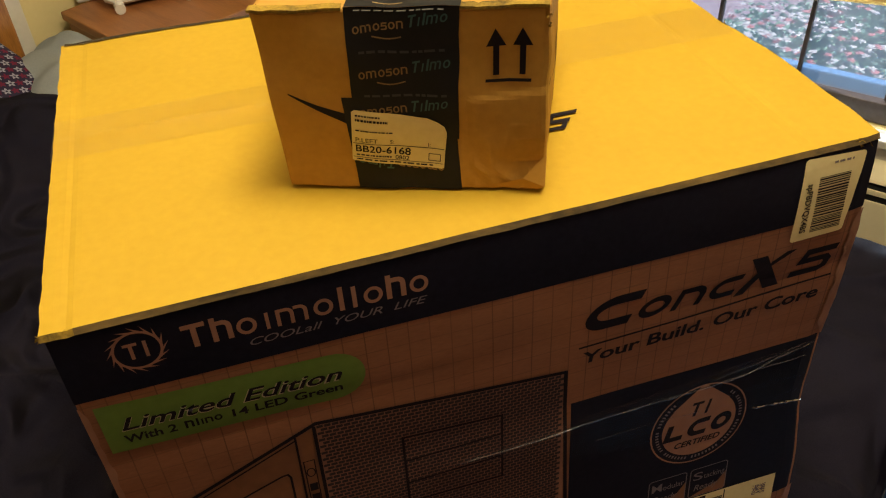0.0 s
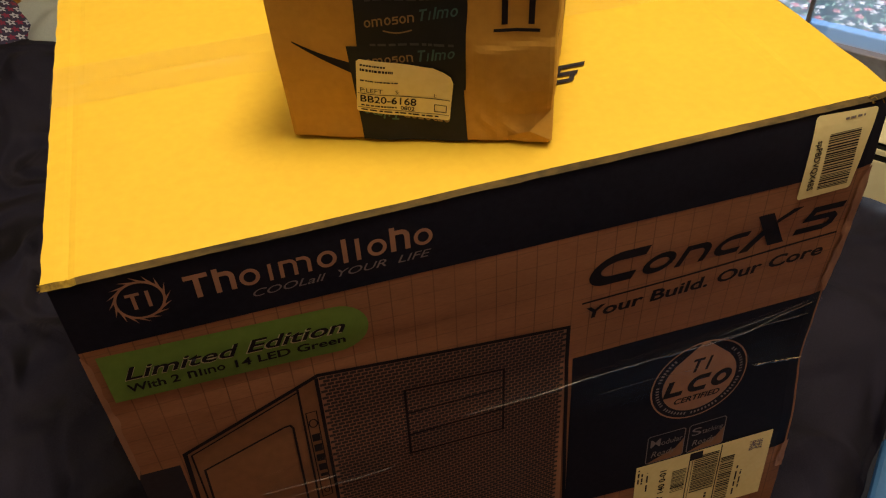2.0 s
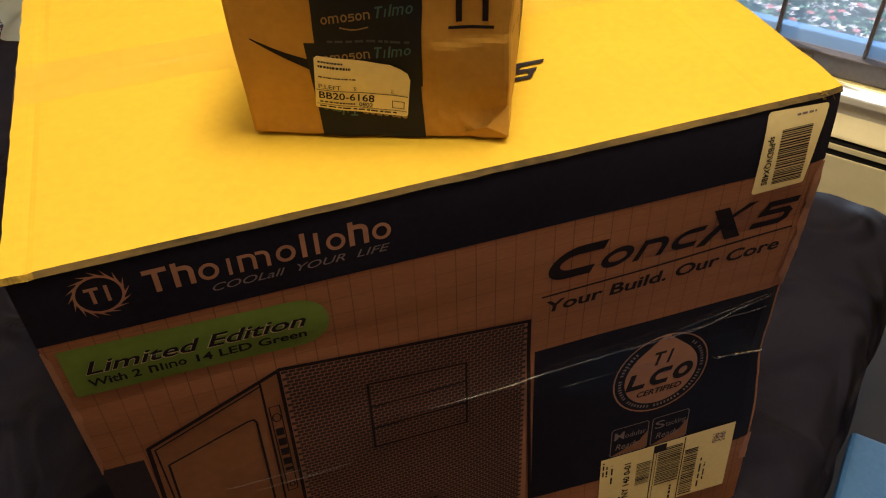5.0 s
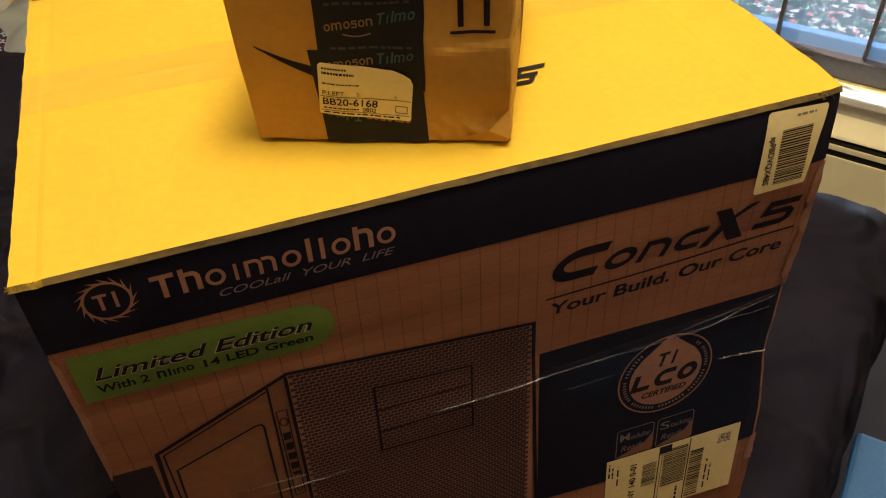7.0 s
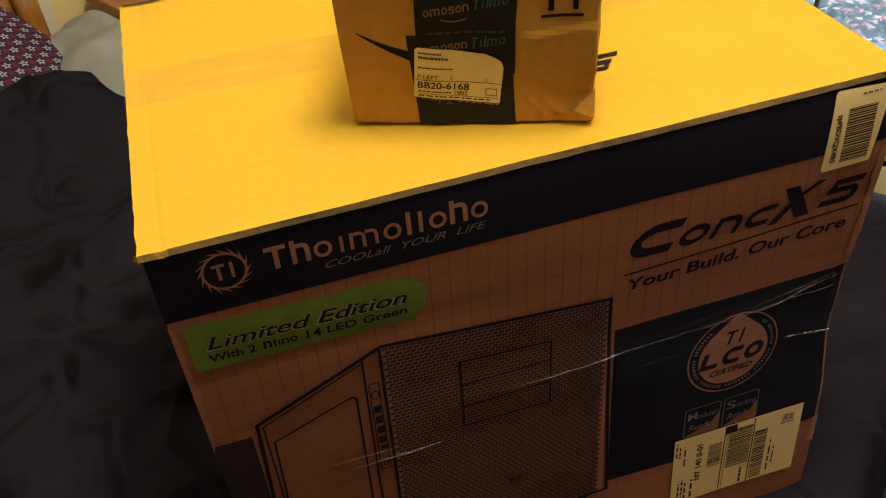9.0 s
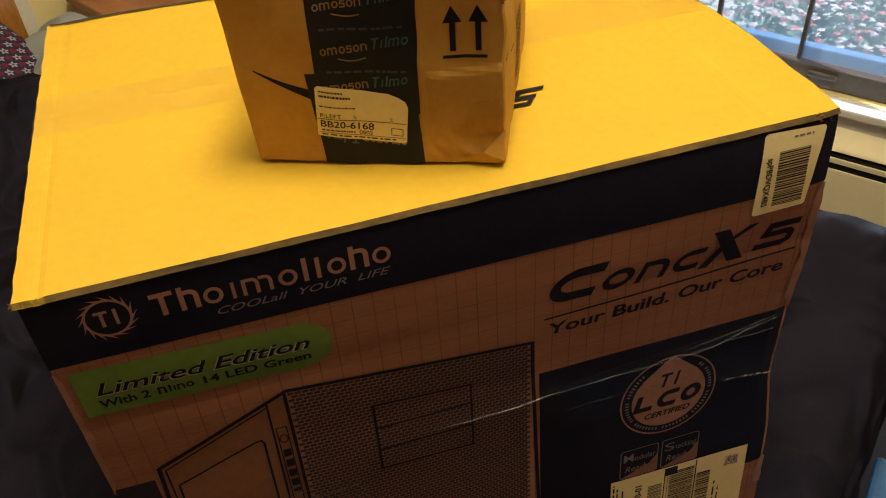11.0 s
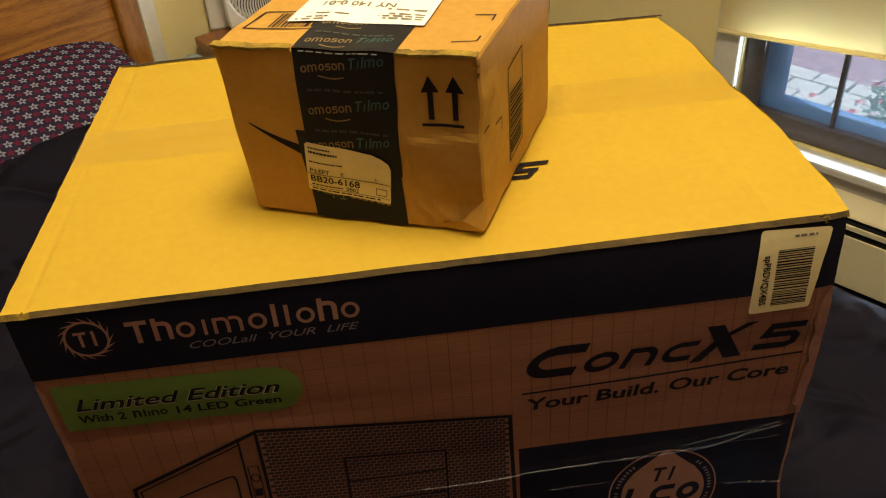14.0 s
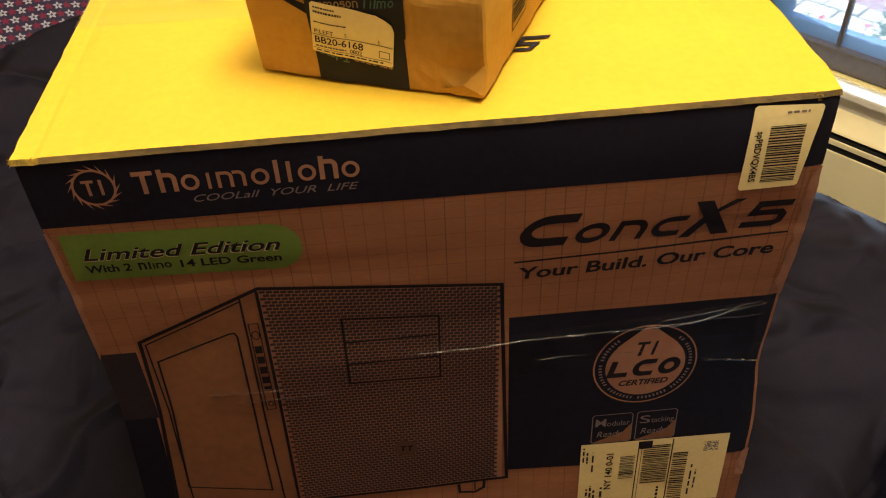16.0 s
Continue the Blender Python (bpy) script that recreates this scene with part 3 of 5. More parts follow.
block(bm, HU - 0.066, HU - 0.060, -1.9, 1.0, 0.191, 0.206, 0.002)
part("damper", bm, HEATER, heater, "narrow cream damper blade")
bm = bmesh.new()
block(bm, HU - 0.068, HU - 0.062, -1.9, 1.0, 0.02, 0.174, 0.003)
part("front_cover", bm, HEATER, heater)
bm = bmesh.new()
block(bm, HU - 0.055, HU - 0.014, -1.88, 0.98, 0.03, 0.212)
part("fin_core", bm, VOID, heater, "dark fin core inside the slots")

# baseboard, and a white upright strip on the wall beside the headboard's end
bm = bmesh.new()
block(bm, -2.9, 0.835, WALL_V - 0.014, WALL_V - 0.002, 0.0, 0.12, 0.003)
structure("baseboard", bm, WHITE, "white painted baseboard")

bm = bmesh.new()
block(bm, 0.786, 0.823, WALL_V - 0.012, WALL_V - 0.002, 0.122, CEIL - 0.002, 0.002)
structure("upright_strip", bm, WHITE, "narrow white upright strip beside the headboard")

# ceiling lamp
lamp = thing("ceiling_light", "round flush ceiling light with opal glass bowl", "ceiling light", ROOM @ pose(LAMP_U, LAMP_V, CEIL))
bm = bmesh.new()
lathe(bm, [(0.02, -0.001), (0.16, -0.001), (0.165, -0.02), (0.15, -0.035), (0.02, -0.035)], 40)
part("base_plate", bm, BRASS, lamp)
bm = bmesh.new()
lathe(bm, [(0.148, -0.036), (0.14, -0.07), (0.11, -0.098), (0.06, -0.112), (0.0, -0.115)], 40)
part("bowl", bm, OPAL, lamp, smooth=True)

# ---- outside ----
bm = bmesh.new()
grid(bm, 60, 60, lambda u, v: (WALL_U + 0.16 + 40 * u * u, -20 + 40 * v, -0.26 + 0.03 * noise.noise((u * 30, v * 40, 1))))
structure("ground", bm, MULCH, "mulched garden ground outside, washed pale for the daylight")
paving = tagged(new("pavement"), "pale grey garden paving of rectangular stones", kind="structure")
paving.matrix_basis = ROOM
stones = []
for k in range(3):
    bm = bmesh.new()
    block(bm, -0.074, 0.074, -0.049, 0.049, -0.03, 0.03, 0.006)
    for v in bm.verts:
        v.co += 0.004 * noise.noise_vector(v.co * 18 + Vector((k * 7, 0, 0)))
    stones.append(finish("paving_stone", bm, STONE))
rnd = random.Random(5)
for i in range(8):
    for j in range(26):
        ob = new("paving_stone", stones[rnd.randrange(3)])
        ob.parent = paving
        ob.matrix_basis = pose(2.70 + 0.104 * i, 0.42 + 0.155 * (j + 0.5 * (i % 2)) - 0.1, -0.225 + rnd.uniform(-0.004, 0.004), rnd.uniform(-1, 1), rnd.uniform(-1, 1), 90 + rnd.uniform(-2, 2))


def flower_clump(seed, r, h, blooms):
    """A low leafy plant with many separate leaves and some blossoms."""
    rnd = random.Random(seed)
    plant = thing("flower_plant", "leafy garden plant with red and pale blossoms", "plant", group="flower bed")
    bm, bf = bmesh.new(), bmesh.new()
    for _ in range(520):
        a, q, z = rnd.uniform(0, 6.283), r * math.sqrt(rnd.random()), h * rnd.uniform(0.1, 1)
        p = Vector((q * math.cos(a), q * math.sin(a), z * (1.1 - 0.5 * q / r)))
        m = Matrix.Translation(p) @ Euler((rnd.uniform(-0.9, 0.9), rnd.uniform(-0.9, 0.9), rnd.uniform(0, 6.28))).to_matrix().to_4x4()
        w, ln = rnd.uniform(0.007, 0.014), rnd.uniform(0.022, 0.045)
        vs = [bm.verts.new(m @ Vector(c)) for c in ((0, 0, 0), (w, ln * 0.4, 0.008), (0, ln, -0.006), (-w, ln * 0.4, 0.008))]
        bm.faces.new(vs)
    for _ in range(blooms):
        a, q = rnd.uniform(0, 6.283), r * math.sqrt(rnd.random())
        p = Vector((q * math.cos(a), q * math.sin(a), h * rnd.uniform(0.7, 1.15)))
        kind = 0 if rnd.random() < 0.3 else 1
        for k in range(5):
            e = Euler((rnd.uniform(0.1, 0.6), 0, k * 1.2566 + rnd.uniform(-0.2, 0.2))).to_matrix().to_4x4()
            m = Matrix.Translation(p) @ e
            w = rnd.uniform(0.006, 0.010)
            bf.faces.new([bf.verts.new(m @ Vector(c)) for c in ((0, 0, 0), (w, 0.011, 0.003), (0, 0.020, 0), (-w, 0.011, 0.003))]).material_index = kind
    part("foliage", bm, LEAF, plant)
    part("blossoms", bf, [PETAL, PINK], plant, "red and pale pink blossoms")
    return plant


rnd = random.Random(11)
plants = [flower_clump(s, 0.24, 0.22, 44) for s in (1, 2, 3)]
spots = [(2.72 + 0.33 * i + rnd.uniform(-0.1, 0.1), 0.44 - 0.31 * j + rnd.uniform(-0.1, 0.1) - 0.10 * i) for i in range(8) for j in range(7)]
for i, (u, v) in enumerate(spots):
    m = ROOM @ pose(u, v, -0.25, 0, 0, rnd.uniform(0, 360))
    if i < 3:
        plants[i].matrix_basis = m
    else:
        copy_thing(plants[i % 3], m)

# ---- bed ----
BED_Z = 0.64
BU0, BU1, BV0, BV1 = -0.62, 1.12, -0.49, 1.30
bed = thing("bed", "honey oak bed with a panelled headboard", "bed", ROOM)
bm = bmesh.new()
block(bm, BU0 + 0.06, BU1 - 0.24, BV0 + 0.06, BV1, 0.30, BED_Z - 0.05, 0.05, seg=4)
part("mattress", bm, SHEET, bed)
bm = bmesh.new()
block(bm, BU0 + 0.07, BU1 - 0.25, BV0 + 0.08, BV1, 0.10, 0.298, 0.01)
part("box_spring", bm, SPREAD, bed)
HB_V = 1.335
bm = bmesh.new()
block(bm, 0.690, 0.742, HB_V - 0.022, HB_V + 0.028, 0.0, 1.19, 0.006)
part("post", bm, OAK_POST, bed, "square honey oak corner post")
bm = bmesh.new()
block(bm, -0.965, -0.910, HB_V - 0.022, HB_V + 0.028, 0.0, 1.19, 0.006)
part("post", bm, OAK_POST, bed)
bm = bmesh.new()
block(bm, -0.909, 0.689, HB_V - 0.004, HB_V + 0.018, 0.42, 0.945, 0.003)
part("panel", bm, OAK, bed, "flat oak headboard panel")
bm = bmesh.new()
block(bm, -0.909, 0.689, HB_V - 0.014, HB_V + 0.020, 0.953, 1.020, 0.006)
part("rail", bm, OAK, bed)
bm = bmesh.new()
block(bm, -0.909, 0.689, HB_V - 0.002, HB_V + 0.016, 1.021, 1.040, 0.002)
part("rail", bm, OAK_POST, bed, "dark recessed moulding")
bm = bmesh.new()
block(bm, -0.909, 0.689, HB_V - 0.012, HB_V + 0.020, 1.041, 1.185, 0.006)
part("rail", bm, OAK, bed)
bm = bmesh.new()
block(bm, -0.985, 0.775, HB_V - 0.035, HB_V + 0.035, 1.191, 1.225, 0.010)
part("cap_rail", bm, OAK, bed)
for u in (BU0 + 0.12, BU1 - 0.36):
    for v in (BV0 + 0.12, BV1 - 0.1):
        bm = bmesh.new()
        block(bm, u, u + 0.05, v, v + 0.05, 0.0, 0.099, 0.004)
        part("leg", bm, OAK_POST, bed)


def spread_height(u, v):
    z = BED_Z + 0.010 * noise.noise((u * 2.6, v * 2.6, 0.3)) + 0.006 * noise.noise((u * 7 + v * 3, v * 5, 2.0))
    calm = min(1.0, max(0.25, (0.90 - u) / 0.25)) * min(1.0, max(0.3, (0.95 - v) / 0.3))
    z += calm * 0.030 * abs(noise.noise((u * 3 + v * 2.0, v * 6 - u * 3, 4.0))) + calm * 0.010 * abs(noise.noise((u * 8, v * 4 + u * 5, 7.0))) + 0.004 * noise.noise((u * 22, v * 14, 9.0)) + calm * 0.024 * (1 - abs(noise.noise((u * 4 - v * 2, v * 5 + u * 2, 21.0)))) ** 9 + calm * 0.016 * (1 - abs(noise.noise((u * 2.2 + 3, v * 3.4 - u * 1.5, 12.0)))) ** 7
    # flat where the carton presses
    x, y = math.cos(radians(THETA)) * u - math.sin(radians(THETA)) * v, math.sin(radians(THETA)) * u + math.cos(radians(THETA)) * v
    d = max(-x - 0.0, x - 0.62, -y, y - 0.41)
    k = min(1.0, max(0.0, d / 0.10))
    z = (BED_Z - 0.006) * (1 - k) + z * k
    # rises toward the pillows
    k = max(0.0, min(1.0, (v - 0.78) / 0.30))
    z += 0.078 * k * k * (3 - 2 * k) * min(1.0, max(0.0, (0.80 - u) / 0.25))
    return z


def spread_place(a, b):
    """a across the bed, b along it, measured on the cloth; past the edges it turns down."""
    def fold(s, lo, hi, r):
        if s > hi - r:
            e = s - (hi - r)
            t = min(e / r, math.pi / 2)
            return hi - r + r * math.sin(t), r * (1 - math.cos(t)) + max(0.0, e - r * math.pi / 2)
        if s < lo + r:
            e = lo + r - s
            t = min(e / r, math.pi / 2)
            return lo + r - r * math.sin(t), r * (1 - math.cos(t)) + max(0.0, e - r * math.pi / 2)
        return s, 0.0
    u, du = fold(a, BU0, BU1, 0.14)
    v, dv = fold(b, BV0, 9.0, 0.09)
    drop = math.hypot(du, dv) if min(du, dv) > 0 else du + dv
    w = (0.007 * math.sin(a * 17 + b * 23) + 0.010 * noise.noise((a * 9, b * 9, 4.0))) * min(1.0, drop / 0.2)
    if du > 0.09:
        u += w + 0.03 * min(1, drop / 0.4)
    if dv > 0.09:
        v -= abs(w) + 0.02 * min(1, drop / 0.4)
    return (u, v, max(0.03, spread_height(u, v) - drop))


bm = bmesh.new()
grid(bm, 230, 200, lambda p, q: spread_place(BU0 - 0.46 + (BU1 - BU0 + 0.92) * p, BV0 - 0.46 + (1.07 + 0.17 * min(0.50, max(-0.4, (BU1 - BU0 + 0.92) * p + BU0 - 0.46 - 0.1)) - 0.9 * min(0.25, max(0.0, (BU1 - BU0 + 0.92) * p + BU0 - 0.46 - 0.60)) - BV0 + 0.46) * q))
tagged(part("bedspread", bm, SPREAD, None, "dark charcoal bedspread rumpled over the bed", ROOM, True), category="bedspread")


def cushion(name, length, depth, high, seed, material):
    """A stuffed pillow, with rounded corners and creases, lying flat."""
    bm = bmesh.new()
    uvl = bm.loops.layers.uv.new("UVMap")
    n = 44
    rows = {}
    for side in (1, -1):
        for j in range(n + 1):
            for i in range(n + 1):
                if side == -1 and (i in (0, n) or j in (0, n)):
                    rows[side, i, j] = rows[1, i, j]
                    continue
                s, t = 2 * i / n - 1, 2 * j / n - 1
                puff = max(0.0, (1 - abs(s) ** 3.0) * (1 - abs(t) ** 2.6)) ** 0.55
                x = s * length / 2 * (1 - 0.03 * t * t)
                y = t * depth / 2 * (1 - 0.03 * s * s)
                z = side * high / 2 * puff + 0.006 * noise.noise((x * 9, y * 9, seed + side)) * puff
                rows[side, i, j] = bm.verts.new((x, y, z))
    for side in (1, -1):
        for j in range(n):
            for i in range(n):
                q = [rows[side, i, j], rows[side, i + 1, j], rows[side, i + 1, j + 1], rows[side, i, j + 1]]
                f = bm.faces.new(q if side == 1 else q[::-1])
                for lp in f.loops:
                    lp[uvl].uv = (0.94 * lp.vert.co.x - 0.34 * lp.vert.co.y + 3, 0.34 * lp.vert.co.x + 0.94 * lp.vert.co.y * 1.08 + 3)
    return finish(name, bm, material, True)


pillow = new("pillow", cushion("pillow", 0.86, 0.40, 0.15, 3, STARS))
pillow.matrix_basis = ROOM @ pose(0.265, 1.19, 0.708, 27, 0, 6)
tagged(pillow, "navy pillow printed with white and red stars", "pillow")

# pale blue sheet bunched between pillow and nightstand
bm = bmesh.new()
grid(bm, 30, 24, lambda p, q: (0.58 + 0.325 * p, 0.93 + 0.375 * q, 0.660 + 0.075 * max(0, 1 - (2 * p - 1) ** 2) ** 0.6 * (1 - (2 * q - 1) ** 2) ** 0.5 + 0.022 * noise.noise((p * 5, q * 6, 7)) + 0.02 * math.exp(-((p - 0.62) / 0.1) ** 2) * q - 0.035 * p * p))
bmesh.ops.solidify(bm, geom=bm.faces[:], thickness=0.004)
tagged(part("bed_sheet", bm, SHEET, None, "pale blue sheet bunched at the bed's head", ROOM, True), category="sheet")

# ---- nightstand, fan, lamp ----
NZ = 0.70
night = thing("nightstand", "brown wooden nightstand beside the bed", "nightstand", ROOM @ pose(0.905, 1.385, 0, 0, 0, -9))
bm = bmesh.new()
block(bm, -0.01, 0.56, -0.34, 0.0, NZ - 0.022, NZ, 0.004)
part("top", bm, NIGHT_WOOD, night)
for x in (0.0, 0.525):
    bm = bmesh.new()
    block(bm, x, x + 0.02, -0.325, -0.005, 0.0, NZ - 0.0225, 0.002)
    part("side_panel", bm, NIGHT_WOOD, night)
bm = bmesh.new()
block(bm, 0.021, 0.524, -0.02, -0.008, 0.05, NZ - 0.0225)
part("back_panel", bm, NIGHT_WOOD, night)
for k in range(3):
    z = 0.08 + 0.20 * k
    bm = bmesh.new()
    block(bm, 0.023, 0.522, -0.335, -0.03, z, z + 0.192, 0.004)
    dr = part("drawer", bm, NIGHT_WOOD, night)
    bm = bmesh.new()
    lathe(bm, [(0.006, 0), (0.006, 0.012), (0.014, 0.018), (0.014, 0.026), (0.0, 0.03)], 16)
    part("knob", bm, BRASS, dr, "small brass knob", pose(0.25, -0.335, z + 0.1, 90))


def box_fan():
    """A small square desk fan seen from its grille side: housing, spiral grille, hub, knob and feet."""
    fan = thing("desk_fan", "small white square desk fan with spiral grille", "fan")
    S, D = 0.230, 0.07
    zc = S / 2 + 0.010
    # housing with a round opening, rounded outer corners
    bm = bmesh.new()
    steps, R = 64, 0.102
    def square(i, s):
        a = 2 * math.pi * i / steps
        c, n = math.cos(a), math.sin(a)
        p = 7.0
        k = (abs(c) ** p + abs(n) ** p) ** (-1 / p)
        return c * k * s, n * k * s
    def loop(kind, s, y):
        out = []
        for i in range(steps):
            a = 2 * math.pi * i / steps
            x, z = square(i, s) if kind else (s * math.cos(a), s * math.sin(a))
            out.append(bm.verts.new((x, y, zc + z)))
        return out
    seq = [loop(False, R, 0.045), loop(False, R, 0.004), loop(False, R + 0.004, 0.0), loop(True, S / 2 - 0.006, 0.0), loop(True, S / 2, 0.007), loop(True, S / 2, D - 0.008), loop(True, S / 2 - 0.01, D), loop(False, R, D)]
    for a, b in zip(seq, seq[1:]):
        for i in range(steps):
            bm.faces.new((a[i], a[(i + 1) % steps], b[(i + 1) % steps], b[i]))
    bmesh.ops.recalc_face_normals(bm, faces=bm.faces[:])
    part("housing", bm, PLASTIC, fan, smooth=False)
    # curved grille slats
    slats = 46
    for k in range(slats):
        bm = bmesh.new()
        pts = []
        for i in range(9):
            t = i / 8
            r = 0.030 + (R - 0.031) * t
            a = 2 * math.pi * k / slats + 0.95 * t ** 1.3
            pts.append((r * math.cos(a), 0.005 - 0.010 * (1 - t * t), zc + r * math.sin(a)))
        rows = []
        for i, p in enumerate(pts):
            q = Vector(pts[min(i + 1, 8)]) - Vector(pts[max(i - 1, 0)])
            s = Vector((-q.z, 0, q.x)).normalized() * (0.0011 + 0.0013 * i / 8)
            rows.append([bm.verts.new(Vector(p) + d) for d in (-s, s, s + Vector((0, 0.006, 0)), -s + Vector((0, 0.006, 0)))])
        for a, b in zip(rows, rows[1:]):
            for j in range(4):
                bm.faces.new((a[j], a[(j + 1) % 4], b[(j + 1) % 4], b[j]))
        part("grille_slat", bm, PLASTIC, fan)
    bm = bmesh.new()
    lathe(bm, [(0.0, 0.0), (0.034, 0.0), (0.034, 0.010), (0.030, 0.014), (0.0, 0.015)], 32)
    hub = part("hub", bm, PLASTIC, fan, at=pose(0, 0.006, zc, 90), smooth=False)
    bm = bmesh.new()
    block(bm, -0.015, 0.015, -0.004, 0.004, 0.0152, 0.0165)
    part("badge", bm, DIM_INK, hub, "plain grey maker badge")
    # blades behind
    for k in range(5):
        bm = bmesh.new()
        grid(bm, 8, 5, lambda u, v: ((0.025 + 0.074 * u) * math.cos(k * 1.2566 + (v - 0.5) * 0.95 + u * 0.3), 0.038 + 0.018 * (v - 0.5), zc + (0.025 + 0.074 * u) * math.sin(k * 1.2566 + (v - 0.5) * 0.95 + u * 0.3)))
        bmesh.ops.solidify(bm, geom=bm.faces[:], thickness=0.002)
        part("blade", bm, SASH, fan, "grey fan blade")
    bm = bmesh.new()
    lathe(bm, [(0.0, 0.0), (0.097, 0.0), (0.097, 0.004), (0.0, 0.004)], 40)
    part("back_guard", bm, VOID, fan, "dark back guard", pose(0, D - 0.004, zc, 90))
    bm = bmesh.new()
    lathe(bm, [(0.014, 0), (0.013, 0.012), (0.0, 0.013)], 20)
    part("knob", bm, DARK_PLASTIC, fan, "black speed knob", pose(S / 2 - 0.019, 0.0, zc - S / 2 + 0.019, 90))
    for x in (-0.078, 0.078):
        bm = bmesh.new()
        tube(bm, [(x, -0.028, 0.012), (x, 0.10, 0.012)], 0.012, 14)
        part("foot", bm, PLASTIC, fan)
    return fan


fan = box_fan()
fan.matrix_basis = ROOM @ pose(1.036, 1.222, NZ, 0, 0, -32)

# slim white container with a teal top standing behind the fan
tub = thing("slim_container", "slim white plastic container with a teal cap", "container", ROOM @ pose(0.978, 1.378, NZ, 0, 0, -30))
bm = bmesh.new()
block(bm, -0.032, 0.032, -0.014, 0.014, 0, 0.165, 0.006)
part("body", bm, PLASTIC, tub)
bm = bmesh.new()
block(bm, -0.012, 0.018, -0.012, 0.012, 0.1655, 0.215, 0.006)
part("cap", bm, TEAL, tub, "teal plastic cap")

table_lamp = thing("table_lamp", "brass table lamp with a turned base", "lamp", ROOM @ pose(1.372, 1.335, NZ))
bm = bmesh.new()
lathe(bm, [(0.0, 0.0), (0.062, 0.0), (0.064, 0.008), (0.058, 0.016), (0.05, 0.020), (0.047, 0.034), (0.036, 0.05), (0.022, 0.062), (0.0, 0.064)], 40)
part("base", bm, BRASS, table_lamp, smooth=True)
bm = bmesh.new()
lathe(bm, [(0.0, 0.062), (0.016, 0.064), (0.012, 0.075), (0.022, 0.088), (0.024, 0.10), (0.014, 0.118), (0.010, 0.14), (0.020, 0.165), (0.026, 0.20), (0.018, 0.245), (0.009, 0.27), (0.009, 0.32), (0.0, 0.321)], 32)
part("stem", bm, BRASS, table_lamp, smooth=True)
bm = bmesh.new()
lathe(bm, [(0.155, 0.285), (0.09, 0.50), (0.088, 0.50), (0.153, 0.285)], 40)
part("shade", bm, BLIND, table_lamp, "cream cloth shade", smooth=True)

# ---- loose things on and by the bed ----
bm = bmesh.new()
pts = []
for i in range(25):
    a = i / 24
    x, y = -0.140 + 0.105 * math.cos(2.3 - 4.0 * a), 0.508 + 0.065 * math.sin(2.3 - 4.0 * a)
    pts.append((x, y, spread_height(x, y) + 0.0035))
# the stiff cable bridges the folds
high = [max(p[2] for p in pts[max(0, i - 4):i + 5]) for i in range(25)]
pts = [(x, y, sum(high[max(0, i - 3):i + 4]) / len(high[max(0, i - 3):i + 4])) for i, (x, y, z) in enumerate(pts)]
tube(bm, pts, 0.0028, 8)
tagged(part("cable", bm, CABLE, None, "thin cream cable looped on the bedspread", ROOM, True), category="cable")

tote = thing("storage_bin", "blue plastic storage bin standing on the floor", "bin", ROOM @ pose(0.50, -0.775, 0, 0, 0, 3))
bm = bmesh.new()
lo = [bm.verts.new((x, y, 0.0)) for x, y in ((-0.32, -0.19), (0.32, -0.19), (0.32, 0.19), (-0.32, 0.19))]
hi = [bm.verts.new((x, y, 0.33)) for x, y in ((-0.36, -0.22), (0.36, -0.22), (0.36, 0.22), (-0.36, 0.22))]
for i in range(4):
    bm.faces.new((lo[i], lo[(i + 1) % 4], hi[(i + 1) % 4], hi[i]))
bm.faces.new(lo[::-1])
bm.faces.new(hi)
bmesh.ops.bevel(bm, geom=bm.edges[:], offset=0.012, segments=2, affect="EDGES")
part("body", bm, BLUE_BIN, tote)
bm = bmesh.new()
block(bm, -0.372, 0.372, -0.235, 0.235, 0.331, 0.352, 0.008)
part("lid", bm, BLUE_BIN, tote, "flat blue lid")

# ---- the large carton ----
# kraft of the flap's front lip, darkened to hold its shade
SHADED_LIP = surface("shaded_board_lip", (0.045, 0.030, 0.010), (0.17, 0.105, 0.026), 40, 0.8, 0.4, 300, blotch=0.6, stretch=(0.4, 1, 1))
EDGE_DARK = surface("dark_edge_strip", (0.02, 0.014, 0.008), (0.07, 0.045, 0.015), 60, 0.9, 0.4, 400)
CREASE = clear_film("tape_crease", 0.18, (0.97, 0.96, 0.95), 1.5, 0.1, 1.0)
W, D, H = 0.598, 0.408, 0.512
carton = thing("cardboard_carton", "large brown cardboard carton with black printed band, on the bedspread", "carton", pose(0, 0, BOX_TOP - H))


def face_y(x, d):
    """Relief of the front: it leans out below the upper edge, more to the right, and the lower part bulges forward."""
    r = 1 - math.exp(-d / 0.05)
    y = -0.002 + (0.017 - 0.010 * r) * x / 0.594 - 0.003 * r
    y -= 0.017 * (0.4 + 0.6 * min(1.0, max(0.0, x) / 0.43)) * max(0.0, d - 0.2) / 0.17
    y += 0.0007 * math.sin(9 * x + 11 * d) * r + 0.0010 * noise.noise((x * 9, d * 11, 1.0)) * r
    y += 0.0016 * math.exp(-((d - 0.128 + 0.02 * x) / 0.012) ** 2) * (0.5 + 0.5 * math.sin(14 * x))
    # the crushed right border bends back
    return y + 0.18 * max(0.0, x - 0.5860)


def flare(d):
    """How far the carton's right corner leans out at depth d below the top."""
    return float(np.interp(d, (0, 0.06, 0.13, 0.20, 0.28, 0.36, 0.51), (0.004, 0.002, 0.003, -0.001, -0.005, 0.004, 0.004))) + 0.0012 * noise.noise((d * 40, 3.0, 0.0))


